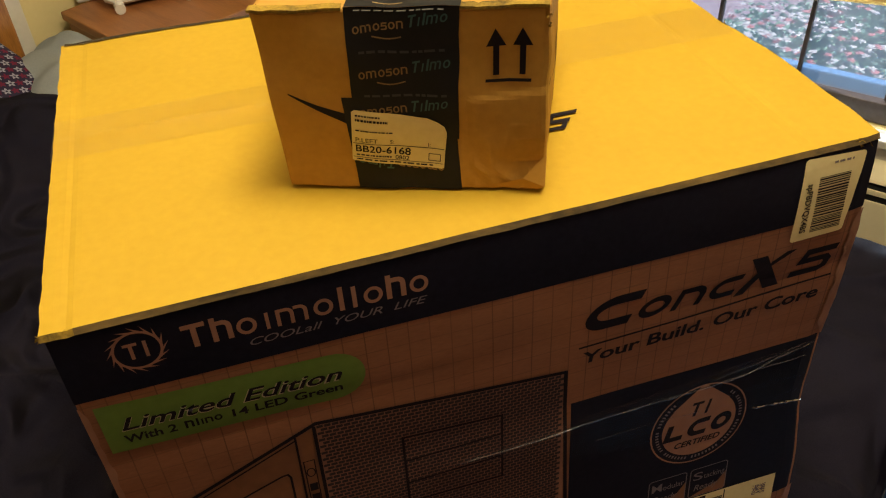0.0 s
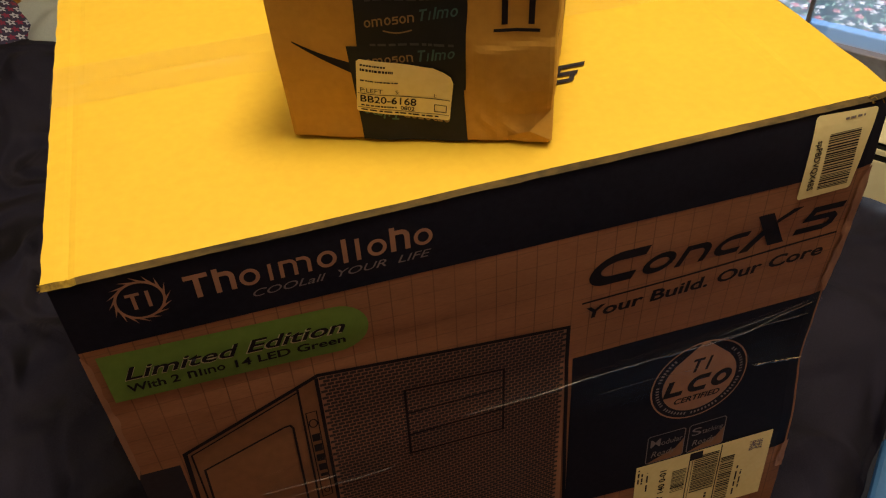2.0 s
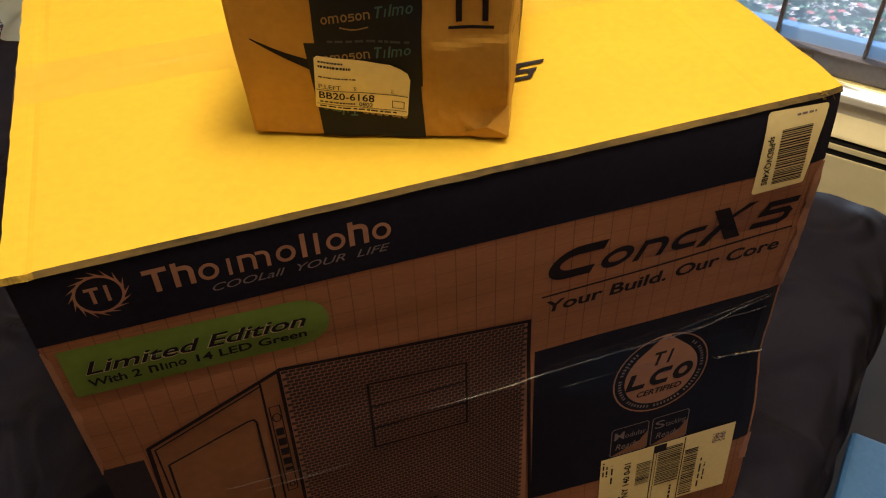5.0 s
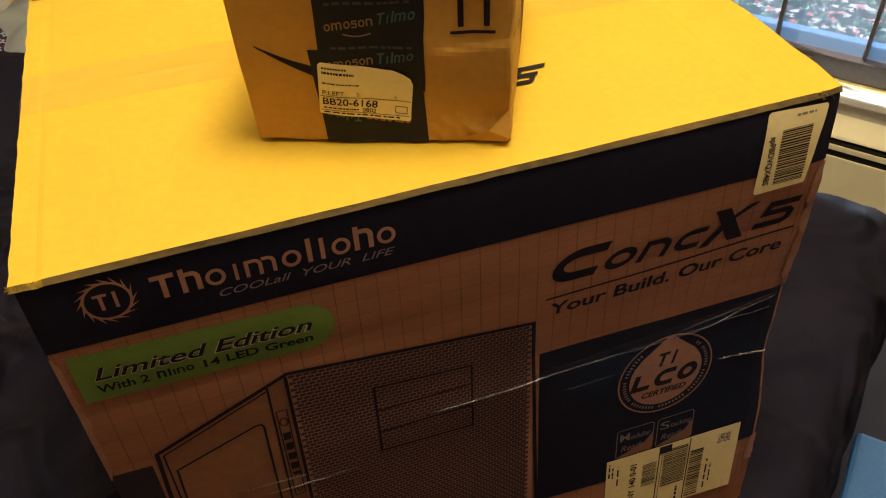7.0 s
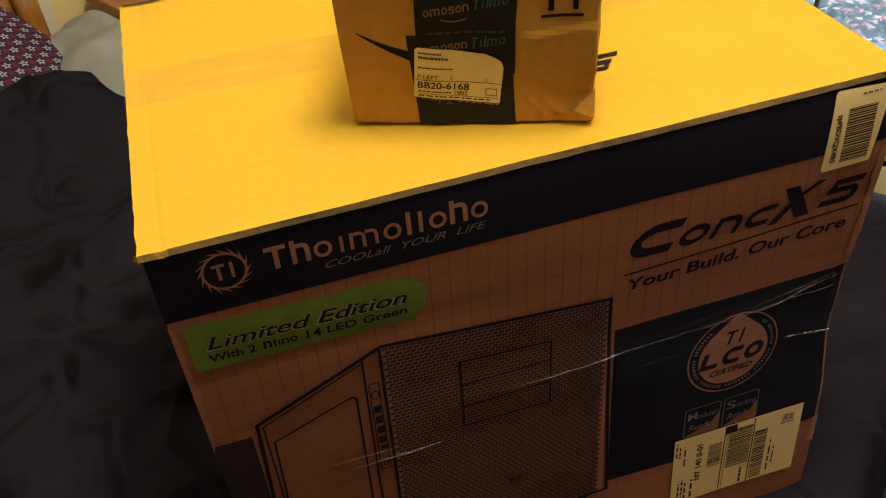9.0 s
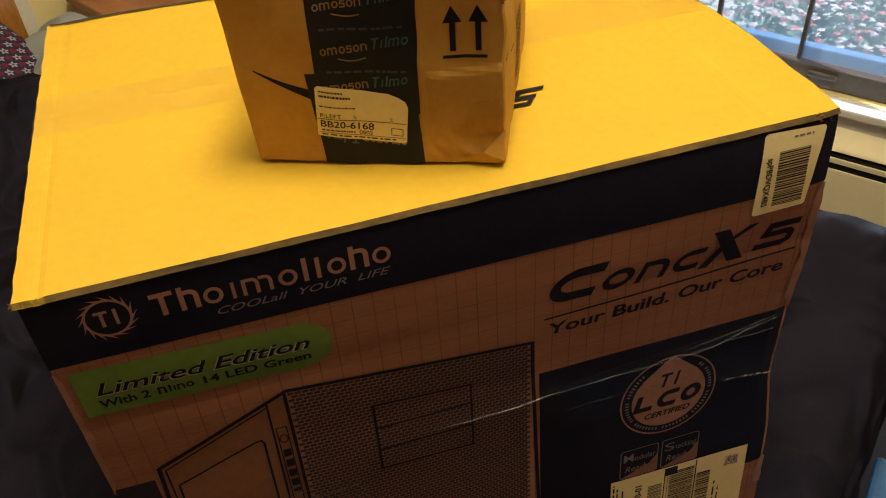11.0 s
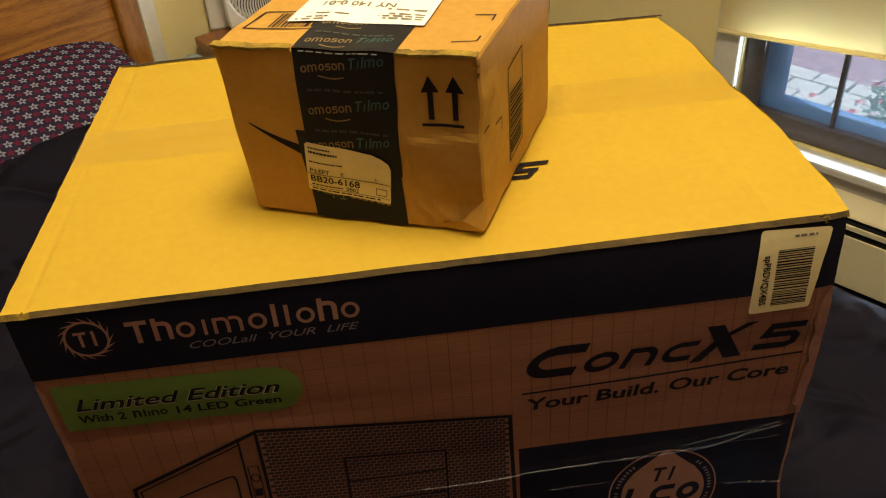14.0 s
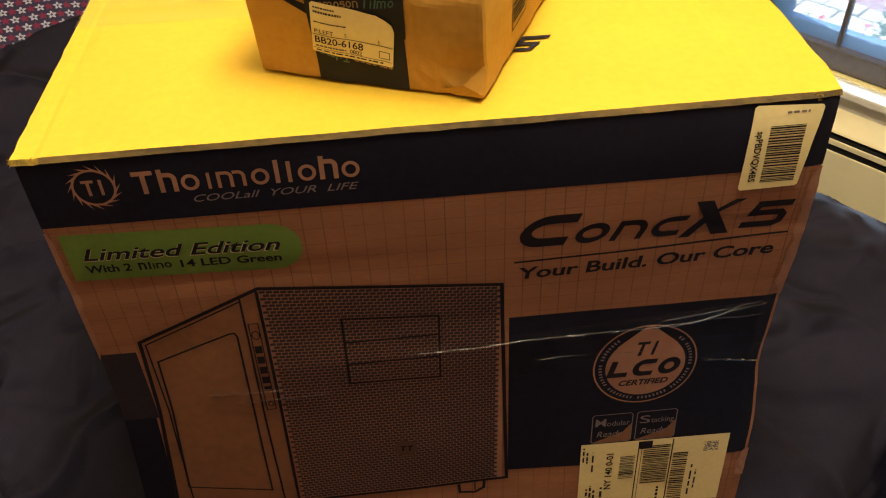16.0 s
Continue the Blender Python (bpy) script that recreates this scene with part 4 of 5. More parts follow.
def splay(d):
    """How far the left corner leans out near the foot."""
    return 0.011 * max(0.0, d - 0.28) / 0.12


def front(bm, layer):
    """Lays flat x, z drawing (z down from the top edge) on the carton's front, proud by the layer."""
    for _ in range(5):
        long_ones = [e for e in bm.edges if e.calc_length() > 0.013]
        if not long_ones:
            break
        bmesh.ops.subdivide_edges(bm, edges=long_ones, cuts=1)
        bmesh.ops.triangulate(bm, faces=[f for f in bm.faces if len(f.verts) > 4])
    for v in bm.verts:
        x, d = v.co.x, -v.co.z
        right = flare(d) * max(0.0, (x - 0.52) / (W - 0.52)) - splay(d) * max(0.0, 1 - x / 0.10)
        v.co = Vector((x + right, face_y(x, d) - layer, H - d))
    return bm


def drawn(name, bm, material, layer, label="", parent=None):
    bmesh.ops.remove_doubles(bm, verts=bm.verts[:], dist=2e-5)
    return part(name, front(bm, layer), material, parent or carton, label)


def drawn_blocks(name, spec, x0, z0, material, layer, label, shear=0.0, weight=1.0, parent=None):
    """Each plain block of a mark is a part of its own."""
    for w, h, kind in spec:
        bm = bmesh.new()
        glyph_blocks(bm, [(w, h, kind)], x0, z0, shear, weight)
        drawn(name, bm, material, layer, label, parent)
        x0 += w


def edge_wear(x, y):
    """The worn right border wanders in and out."""
    return float(np.interp(y, (0, 0.06, 0.12, 0.17, 0.21, 0.23, 0.26, 0.33, 0.408), (0.004, 0.010, 0.010, 0.008, 0.003, -0.002, -0.002, -0.004, -0.018))) + 0.0022 * noise.noise((y * 30, 2.0, x * 0.1)) * min(1.0, y / 0.03)


L1, L2, L3, L4 = 0.0004, 0.0008, 0.0012, 0.0016
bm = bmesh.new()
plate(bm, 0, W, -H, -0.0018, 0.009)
drawn("front_panel", bm, GRID_KRAFT, 0.0, "kraft front printed with a fine grid, shade in its colour")
for name, f in (("side_panel", lambda u, v: (-splay((H - 0.0045) * (1 - v)) - 0.004 * math.sin(3.14 * u) * math.sin(3.14 * v), face_y(0, (H - 0.0045) * (1 - v)) + 0.0004 + (D - face_y(0, (H - 0.0045) * (1 - v))) * u, (H - 0.0045) * v)),
                ("side_panel", lambda u, v: (W - 0.0015 + flare((H - 0.0045) * (1 - v)) + (edge_wear(W, D * u) if edge_wear(W, D * u) < 0 else edge_wear(W, D * u) * v ** 3) * min(1.0, u * 12) - 0.002 * v ** 8, face_y(W, (H - 0.0045) * (1 - v)) + 0.0004 + (D - face_y(W, (H - 0.0045) * (1 - v))) * u, (H - 0.0045) * v)),
                ("back_panel", lambda u, v: ((W - 0.018) * u, D, (H - 0.0045) * v))):
    bm = bmesh.new()
    grid(bm, 24, 24, f)
    part(name, bm, KRAFT, carton, "plain kraft side")
bm = bmesh.new()
grid(bm, 2, 2, lambda u, v: (W * u, D * v, 0.002))
part("bottom_panel", bm, KRAFT, carton)


def top_relief(x, y):
    k = min(1.0, 0.25 + y / 0.05)
    z = (0.0013 * noise.noise((x * 6, y * 7, 5.0)) + 0.0006 * noise.noise((x * 25, y * 25, 6.0))) * k
    e = max(0.0, (x - (W - 0.030)) / 0.030)
    z -= 0.0016 * min(1.3, e) ** 2.2 * (0.6 + 0.4 * math.sin(8 * y + 0.5)) * min(1.0, y / 0.06)
    z -= 0.0007 * math.exp(-((x - (W - 0.052) + 0.02 * y) / 0.004) ** 2) * min(1.0, y / 0.03)
    z -= 0.0010 * math.exp(-((x - 0.012) / 0.003) ** 2)
    return z


for y0, y1 in ((0.0, 0.224), (0.224, D)):
    bm = bmesh.new()
    nx, ny = 150, 40

    def top_place(u, v, y0=y0, y1=y1):
        x = -0.003 - 0.004 * (y0 + (y1 - y0) * v) / D + (W + 0.003) * u
        fore = face_y(min(x, W), 0) + 0.0004 * noise.noise((x * 12, 0, 0)) + 0.0002 * noise.noise((x * 150, 0, 3)) + 0.0004 if y0 == 0 else y0
        y = fore + (y1 - fore) * v
        x += (edge_wear(x, y)) * max(0.0, u - 0.9) * 10
        x += 0.0012 * noise.noise((y * 60, 1.0, 0)) * (1 if u == 0 else 0)
        if v == 1 and y0 > 0:
            y += 0.002 * noise.noise((x * 30, 4, 0))
        return (x, y, H + top_relief(x, y))

    vs = grid(bm, nx, ny, top_place)
    bm.verts.ensure_lookup_table()
    # board thickness: a skirt of raw corrugated edge
    rim = [vs[0][i] for i in range(nx + 1)] + [vs[j][nx] for j in range(1, ny + 1)] + [vs[ny][i] for i in range(nx - 1, -1, -1)] + [vs[j][0] for j in range(ny - 1, 0, -1)]
    low = []
    for k, v in enumerate(rim):
        q = v.co + Vector((0, 0, -0.0040 + 0.0005 * noise.noise(v.co * 60)))
        if y0 == 0 and k <= nx:
            q.y = face_y(min(q.x, W), 0.004) - 0.0016
        low.append(bm.verts.new(q))
    for i in range(len(rim)):
        k = (i + 1) % len(rim)
        # the front lip takes the kraft with shade in its colour
        bm.faces.new((rim[k], rim[i], low[i], low[k])).material_index = 2 if y0 == 0 and 4 < i < nx else 1
    part("top_flap", bm, [KRAFT, RAW_EDGE, SHADED_LIP], carton, "broad kraft top flap with worn edges")

# torn paper at the front right corner and small nicks along the edge
for cx, cy, s, rz in ((W - 0.002, 0.014, 0.008, 30), (W - 0.014, 0.014, 0.005, -25), (W - 0.002, 0.225, 0.005, 70), (-0.002, 0.001, 0.005, 40), (0.012, -0.001, 0.004, 0)):
    bm = bmesh.new()
    rr = random.Random(int(cx * 1e4))
    for _ in range(5):
        a = [Vector((rr.uniform(-s, s), rr.uniform(-s * 0.5, s * 0.5), rr.uniform(-0.007, 0.001))) for _ in range(3)]
        bm.faces.new([bm.verts.new(q) for q in a])
    bmesh.ops.solidify(bm, geom=bm.faces[:], thickness=0.0008)
    part("torn_edge", bm, RAW_EDGE, carton, "frayed torn board corner", pose(cx, cy, H, 0, 0, rz))

# brown clear tape over the top seam, with one shiny wrinkle
bm = bmesh.new()
grid(bm, 90, 30, lambda u, v: (-0.006 + (W + 0.002) * u, 0.196 + 0.062 * v + 0.006 * u, H + 0.0008 + top_relief(-0.006 + (W + 0.002) * u, 0.196 + 0.062 * v) + 0.0030 * math.exp(-((v - 0.45) / 0.05) ** 2) * max(0, math.sin(u * 9)) * (1 if u < 0.35 else 0.25)))
part("seam_tape", bm, TOP_TAPE, carton, "clear brownish packing tape over the seam", smooth=True)
# end of a printed mark on the top, beside the parcel
bm = bmesh.new()
for x0, x1, y0, y1 in ((0.376, 0.396, 0.1215, 0.1265), (0.372, 0.377, 0.112, 0.1265), (0.372, 0.392, 0.1115, 0.1165), (0.386, 0.3905, 0.104, 0.1165), (0.366, 0.3895, 0.1025, 0.107)):
    s = 0.6
    bm.faces.new([bm.verts.new((a + s * (b - 0.1145), b, H + 0.0016 + top_relief(a, b))) for a, b in ((x0, y0), (x1, y0), (x1, y1), (x0, y1))])
part("top_mark", bm, DARK_INK, carton, "end of a black printed mark")

# narrow dark strip laid along the rear flap's back edge
bm = bmesh.new()
grid(bm, 60, 1, lambda u, v: (-0.004 + (W - 0.012) * u, D - 0.004 + 0.0045 * v + 0.0012 * noise.noise((u * 30, 0, v)), H + 0.0012 + top_relief(W * u, D)))
part("back_edge", bm, EDGE_DARK, carton, "narrow dark strip along the back of the rear flap")
# black band along the upper edge
bm = bmesh.new()
plate(bm, -0.0005, W + 0.0005, -0.0618, -0.0035, 0.009)
drawn("printed_band", bm, BLACK_INK, L1, "black printed band")
bm = bmesh.new()
plate(bm, 0, 0.0315, -0.288, -0.2035, 0.015)
drawn("printed_block", bm, FADED_BLACK, L1, "faded black printed block")
bm = bmesh.new()
plate(bm, 0, 0.0290, -0.50, -0.288, 0.015)
drawn("printed_block", bm, BLACK_INK, L1, "black printed block")
# maker's mark as plain shapes
bm = bmesh.new()
ring(bm, 0.0482, -0.0282, 0.0140, 0.0158)
ring_part = drawn("ring_mark", bm, TAN_INK, L2, "toothed ring mark in tan")
for k in range(16):
    a = 2 * math.pi * k / 16
    bm = bmesh.new()
    p = [(0.0482 + r * math.cos(a + t), -0.0282 + r * math.sin(a + t)) for r, t in ((0.0156, 0), (0.0156, 0.28), (0.0198, 0.52))]
    polygon(bm, p)
    drawn("tooth", bm, TAN_INK, L2, "", ring_part)
drawn_blocks("mark_block", [(0.0105, 0.0135, "post"), (0.007, 0.0135, "stem")], 0.0400, -0.0350, TAN_INK, L2, "", 0, 1.0, ring_part)
k = 0.1675 / 11.1
drawn_blocks("mark_block", [(1.2 * k, 0.0195, "post"), (1.05 * k, 0.0200, "arch"), (1.05 * k, 0.0140, "ring"), (0.68 * k, 0.0140, "stem"), (1.65 * k, 0.0140, "waves"), (1.05 * k, 0.0140, "ring"), (0.5 * k, 0.0200, "stem"), (0.72 * k, 0.0180, "stem"), (1.05 * k, 0.0140, "ring"), (1.08 * k, 0.0200, "arch"), (1.05 * k, 0.0140, "ring")], 0.0765, -0.0372, TAN_INK, L2, "tan shape of the maker's mark", 0, 1.0)
drawn("slogan", lettering("COOLall  YOUR  LIFE", 0.1165, -0.0478, 0.123, 0.0062, 0.35, 0.0), DIM_INK, L2, "small grey slogan")
# green badge
bm = bmesh.new()
pts = [(0.0085, -0.1165), (0.0085, -0.0690)]
pts += [(0.1655 + 0.0240 * math.sin(a), -0.0978 + 0.0236 * math.cos(a)) for a in [math.pi * i / 14 for i in range(15)]]
polygon(bm, pts)
badge = drawn("green_badge", bm, GREEN_INK, L2, "green printed badge with rounded end")
drawn("badge_text_shade", lettering("Limited Edition", 0.0200, -0.0962, 0.152, 0.0118, 0.3, 0.030, -1.6), PALE_INK, L3, "pale edge of the badge title", badge)
drawn("badge_text", lettering("Limited Edition", 0.0207, -0.0954, 0.152, 0.0118, 0.3, 0.016, -1.6), DARK_INK, L4, "bold slanted black title", badge)
bm = lettering("With 2", 0.0195, -0.1085, 0.035, 0.0078, 0.0, 0.022, -1.2)
drawn("badge_text", bm, DARK_INK, L3, "black badge text", badge)
bm = bmesh.new()
glyph_blocks(bm, [(0.0072, 0.0078, "arch"), (0.0032, 0.0078, "stem"), (0.0032, 0.0060, "stem"), (0.0064, 0.0060, "arch"), (0.0066, 0.0060, "ring")], 0.0600, -0.1096, 0.0, 1.2)
drawn("badge_mark", bm, DARK_INK, L3, "plain block mark", badge)
drawn("badge_text", lettering("14 LED Green", 0.0925, -0.1102, 0.079, 0.0078, 0.0, 0.022, -1.0), DARK_INK, L3, "black badge text", badge)
# product mark as plain slanted shapes, rule and slogan
drawn_blocks("product_block", [(0.050, 0.0315, "bowl")], 0.3560, -0.1198, DARK_INK, L2, "slanted black shape of the product mark", 0.45, 1.45)
drawn_blocks("product_block", [(0.0315, 0.0205, "ring"), (0.0310, 0.0205, "arch"), (0.0300, 0.0205, "bowl")], 0.4035, -0.1200, DARK_INK, L2, "slanted black shape of the product mark", 0.45, 1.35)
drawn_blocks("product_block", [(0.039, 0.0275, "hook")], 0.5420, -0.1190, DARK_INK, L2, "slanted black shape of the product mark", 0.30, 1.15)
bm = bmesh.new()
polygon(bm, [(0.5035, -0.0865), (0.5175, -0.0865), (0.5345, -0.1225), (0.5205, -0.1225)])
polygon(bm, [(0.4930, -0.1232), (0.5020, -0.1232), (0.5150, -0.1085), (0.5130, -0.1010)])
polygon(bm, [(0.5200, -0.1005), (0.5225, -0.0945), (0.5350, -0.0870), (0.5440, -0.0870)])
drawn("product_block", bm, DARK_INK, L2, "crossed black bars of the product mark")
bm = bmesh.new()
ribbon(bm, [(0.358 + 0.0113 * i, -0.1347 + 0.0086 * (i / 20) ** 1.15) for i in range(21)], 0.0019)
drawn("rule", bm, DARK_INK, L2)
drawn("slogan", lettering("Your Build. Our Core", 0.3625, -0.1535, 0.2140, 0.0125, 0.12, 0.024, 1.6), DARK_INK, L2, "dark slogan line")

# drawing of the computer case
line = 0.0017
def case_top(x):
    return -0.1405 - 0.0168 * (x - 0.1465) / 0.201


def case_foot(x):
    return -0.4300 + 0.0150 * (x - 0.141) / 0.212


bm = bmesh.new()
grid(bm, 12, 16, lambda u, v: (0.1440 + 0.2050 * u, 0, case_foot(0.144 + 0.205 * u) + (case_top(0.144 + 0.205 * u) - case_foot(0.144 + 0.205 * u)) * v))
case = drawn("case_drawing", bm, TAN_INK, L1, "printed line drawing of a computer case")
bm = bmesh.new()
rows, cols = 74, 34
for j in range(rows):
    for i in range(cols):
        u0 = (i + 0.5 * (j % 2)) / (cols + 0.6)
        x = 0.1470 - 0.0035 * j / rows + 0.2015 * u0
        top, foot = case_top(x) - 0.0030, case_foot(x) + 0.0020
        z = top + (foot - top) * j / rows
        bm.faces.new([bm.verts.new(c) for c in ((x, 0, z - 0.0028), (x + 0.0049, 0, z - 0.0028), (x + 0.0049, 0, z), (x, 0, z))])
tagged(drawn("printed_mesh", bm, MESH_INK, L2, "dark printed mesh of small slots", case), kind="stuff")
bm = bmesh.new()
polygon(bm, [(0.0385, -0.192), (0.1300, -0.149), (0.1262, -0.428), (0.029, -0.412)])
polygon(bm, [(0.1304, -0.149), (0.1438, -0.143), (0.1405, -0.430), (0.1266, -0.428)])
drawn("printed_side", bm, SHADE_INK, L1, "brown printed case side", case)


def case_line(pts, width, close=False):
    b = bmesh.new()
    ribbon(b, pts, width, close)
    return drawn("printed_line", b, DARK_INK, L3, "black drawn line", case)


case_line([(0.0378, -0.1913), (0.1465, -0.1405), (0.3480, -0.1573), (0.3535, -0.4147), (0.1405, -0.4300), (0.0280, -0.4138)], 0.0034, True)
case_line([(0.0425, -0.4130), (0.0420, -0.1950), (0.1300, -0.1530)], 0.0014)
case_line([(0.0475, -0.2162), (0.1140, -0.1895), (0.1185, -0.1890), (0.1203, -0.1930), (0.1160, -0.4077), (0.0418, -0.3928)], 0.0018, True)
case_line([(0.1300, -0.150), (0.1268, -0.300), (0.1262, -0.428)], line)
case_line([(0.1450, -0.143), (0.1436, -0.2686), (0.1403, -0.4290)], 0.0028)
case_line([(0.2105, -0.1825), (0.2936, -0.1878), (0.2922, -0.2623), (0.2097, -0.2617)], 0.0020, True)
case_line([(0.2112, -0.2109), (0.2920, -0.2101)], line)
case_line([(0.2108, -0.2372), (0.2915, -0.2362)], line)
case_line([(0.1320, -0.1796), (0.1402, -0.1795), (0.1389, -0.2869), (0.1306, -0.2880)], 0.0009, True)
case_line(arc(0.1360, -0.1935, 0.0032, 0.0048, 0, 342, 19), 0.0010, True)
case_line(arc(0.1352, -0.2800, 0.0022, 0.0030, 0, 342, 19), 0.0009, True)
for k, deep in enumerate((0.0085, 0.0085, 0.0085, 0.0085, 0.0040)):
    z = -0.2060 - 0.0125 * k
    bm = bmesh.new()
    polygon(bm, [(0.1328, z), (0.1392, z), (0.1389, z - deep), (0.1326, z - deep)])
    drawn("printed_slot", bm, DARK_INK, L4, "small black drawn slot", case)
case_line([(0.3045, -0.4205), (0.3052, -0.4330), (0.3210, -0.4345), (0.3300, -0.4280), (0.3307, -0.4169)], 0.0030)
case_line([(0.3210, -0.4192), (0.3210, -0.4320)], 0.0012)
bm = bmesh.new()
disc(bm, 0.2541, -0.3573, 0.0112, 28)
polygon(bm, [(0.2420, -0.3710), (0.2662, -0.3710), (0.2640, -0.3690), (0.2442, -0.3690)])
emblem = drawn("printed_emblem", bm, EMBLEM_INK, L3, "small round brown emblem", case)
drawn_blocks("emblem_mark", [(0.0072, 0.0075, "post"), (0.0060, 0.0075, "post")], 0.2480, -0.3610, DARK_INK, L4, "", 0.15, 1.3, emblem)

# black panel with the round seal and two small badges
bm = bmesh.new()
plate(bm, 0.3548, 0.5950, -0.404, -0.1990, 0.012)
panel = drawn("printed_panel", bm, BLACK_INK, L1, "black printed panel")
SC, SZ = 0.4826, -0.2705
bm = bmesh.new()
ring(bm, SC, SZ, 0.0476, 0.0492)
disc(bm, SC, SZ - 0.001, 0.0375)
polygon(bm, [(SC - 0.0285, SZ + 0.0245), (SC + 0.0285, SZ + 0.0245), (SC + 0.002, SZ + 0.0490), (SC - 0.001, SZ + 0.0490)])
seal = drawn("seal", bm, TAN_INK, L2, "round tan seal with a drop point", panel)
bm = bmesh.new()
for k in range(56):
    a = math.pi * (0.72 + 1.56 * k / 56)
    if k % 9 == 8:
        continue
    c, s = math.cos(a), math.sin(a)
    polygon(bm, [(SC + r * c - t * s, SZ + r * s + t * c) for r, t in ((0.0408, 0), (0.0408, 0.0018), (0.0440, 0.0018), (0.0440, 0))])
tagged(drawn("seal_band", bm, DIM_INK, L2, "unreadable ring of small print", seal), kind="stuff")
drawn_blocks("mark_block", [(0.0135, 0.0165, "post"), (0.0095, 0.0165, "stem")], SC - 0.0130, SZ + 0.0130, DARK_INK, L3, "", 0.25, 1.0, seal)
drawn_blocks("mark_block", [(0.0225, 0.0205, "corner"), (0.0240, 0.0205, "bowl"), (0.0240, 0.0205, "ring")], SC - 0.0365, SZ - 0.0130, DARK_INK, L3, "", 0.25, 1.45, seal)
drawn("seal_text", lettering("CERTIFIED", SC - 0.0235, SZ - 0.0245, 0.047, 0.0070, 0.25, 0.03), DARK_INK, L3, "small slanted black text", seal)
for x0, big, rest in ((0.4376, "M", "odular"), (0.4815, "S", "tacking")):
    bm = bmesh.new()
    ribbon(bm, [(x0 + 0.002, -0.3333), (x0 + 0.0375, -0.3333), (x0 + 0.0395, -0.3353), (x0 + 0.0395, -0.3705), (x0 + 0.0375, -0.3725), (x0 + 0.002, -0.3725), (x0, -0.3705), (x0, -0.3353)], 0.0009, True)
    small = drawn("small_badge", bm, DIM_INK, L2, "small framed badge", panel)
    bm = bmesh.new()
    polygon(bm, [(x0 + 0.0015, -0.3718), (x0 + 0.039, -0.3718), (x0 + 0.039, -0.3475), (x0 + 0.031, -0.3590), (x0 + 0.016, -0.3670)])
    drawn("badge_corner", bm, SHADE_INK, L2, "tan lower corner", small)
    drawn("badge_text", lettering(big, x0 + 0.003, -0.3490, 0.0105, 0.0105, 0, 0.003), DIM_INK, L3, "grey capital", small)
    drawn("badge_text", lettering(rest, x0 + 0.0145, -0.3490, 0.0225, 0.0070, 0, 0.0), DIM_INK, L3, "grey text", small)
    drawn("badge_text", lettering("Ready", x0 + 0.005, -0.3640, 0.026, 0.0080, 0.25, 0.0), DIM_INK, L3, "grey text", small)

# the right border is bent and rubbed down to the board
for d0, d1, wide in ((0.0625, 0.199, 0.0120), (0.399, 0.440, 0.012)):
    bm = bmesh.new()
    n = 40

    def rub(u, v, d0=d0, d1=d1, wide=wide):
        d = d0 + (d1 - d0) * v
        edge = W - wide * (0.75 + 0.5 * noise.noise((d * 70, 1.0, 0))) * min(1.0, 0.15 + 9 * v * (1 - v))
        return (edge + (W + 0.0003 - edge) * u, 0, -d)

    grid(bm, 3, n, rub)
    for v in bm.verts:
        x, d = v.co.x, -v.co.z
        v.co = Vector((x + flare(d) * (x - 0.52) / (W - 0.52), face_y(x, d) - 0.0013 - 0.0016 * abs(noise.noise((x * 160, d * 60, 3.0))), H - d))
    part("worn_border", bm, TAN_INK, carton, "rubbed tan board along the border")
bm = bmesh.new()
grid(bm, 2, 40, lambda u, v: (-0.0004 + (0.0045 + 0.0025 * noise.noise((v * 9, 5.0, 0))) * u * min(1.0, 0.2 + 8 * v * (1 - v)), 0, -0.066 - 0.142 * v))
drawn("worn_border", bm, TAN_INK, L2, "rubbed tan board along the border")
# paper labels stuck on the carton
code = thing("barcode_label", "cream paper barcode sticker on the carton's black band", "label", pose(0, 0, BOX_TOP - H))
bm = bmesh.new()
pts = []
for cx, cz, a0 in ((0.5840, -0.0112, 0), (0.5385, -0.0088, 90), (0.5365, -0.0752, 180), (0.5770, -0.0740, 270)):
    pts += [(cx + 0.003 * math.cos(radians(a0 + t)), cz + 0.003 * math.sin(radians(a0 + t))) for t in (0, 30, 60, 90)]
polygon(bm, pts)
drawn("paper", bm, PAPER, 0.0018, parent=code)
bm = bmesh.new()
barcode(bm, 0.5495, 0.5760, -0.0715, -0.0215, 4, False, 0.0005, 0.0015)
tagged(drawn("barcode", bm, DARK_INK, 0.0021, "printed bars", code), kind="stuff")
bm = lettering("spPBDVQX4BS", 0.5402, -0.0265, 0.044, 0.0052, 0, 0.02, -90)
drawn("label_text", bm, DARK_INK, 0.0021, "small printed code", code)
bm = bmesh.new()
write_bars(bm, 0.560, 0.577, -0.0135, 0.0018, 3, 3)
drawn("label_mark", bm, DIM_INK, 0.0021, "faint grey marks", code)


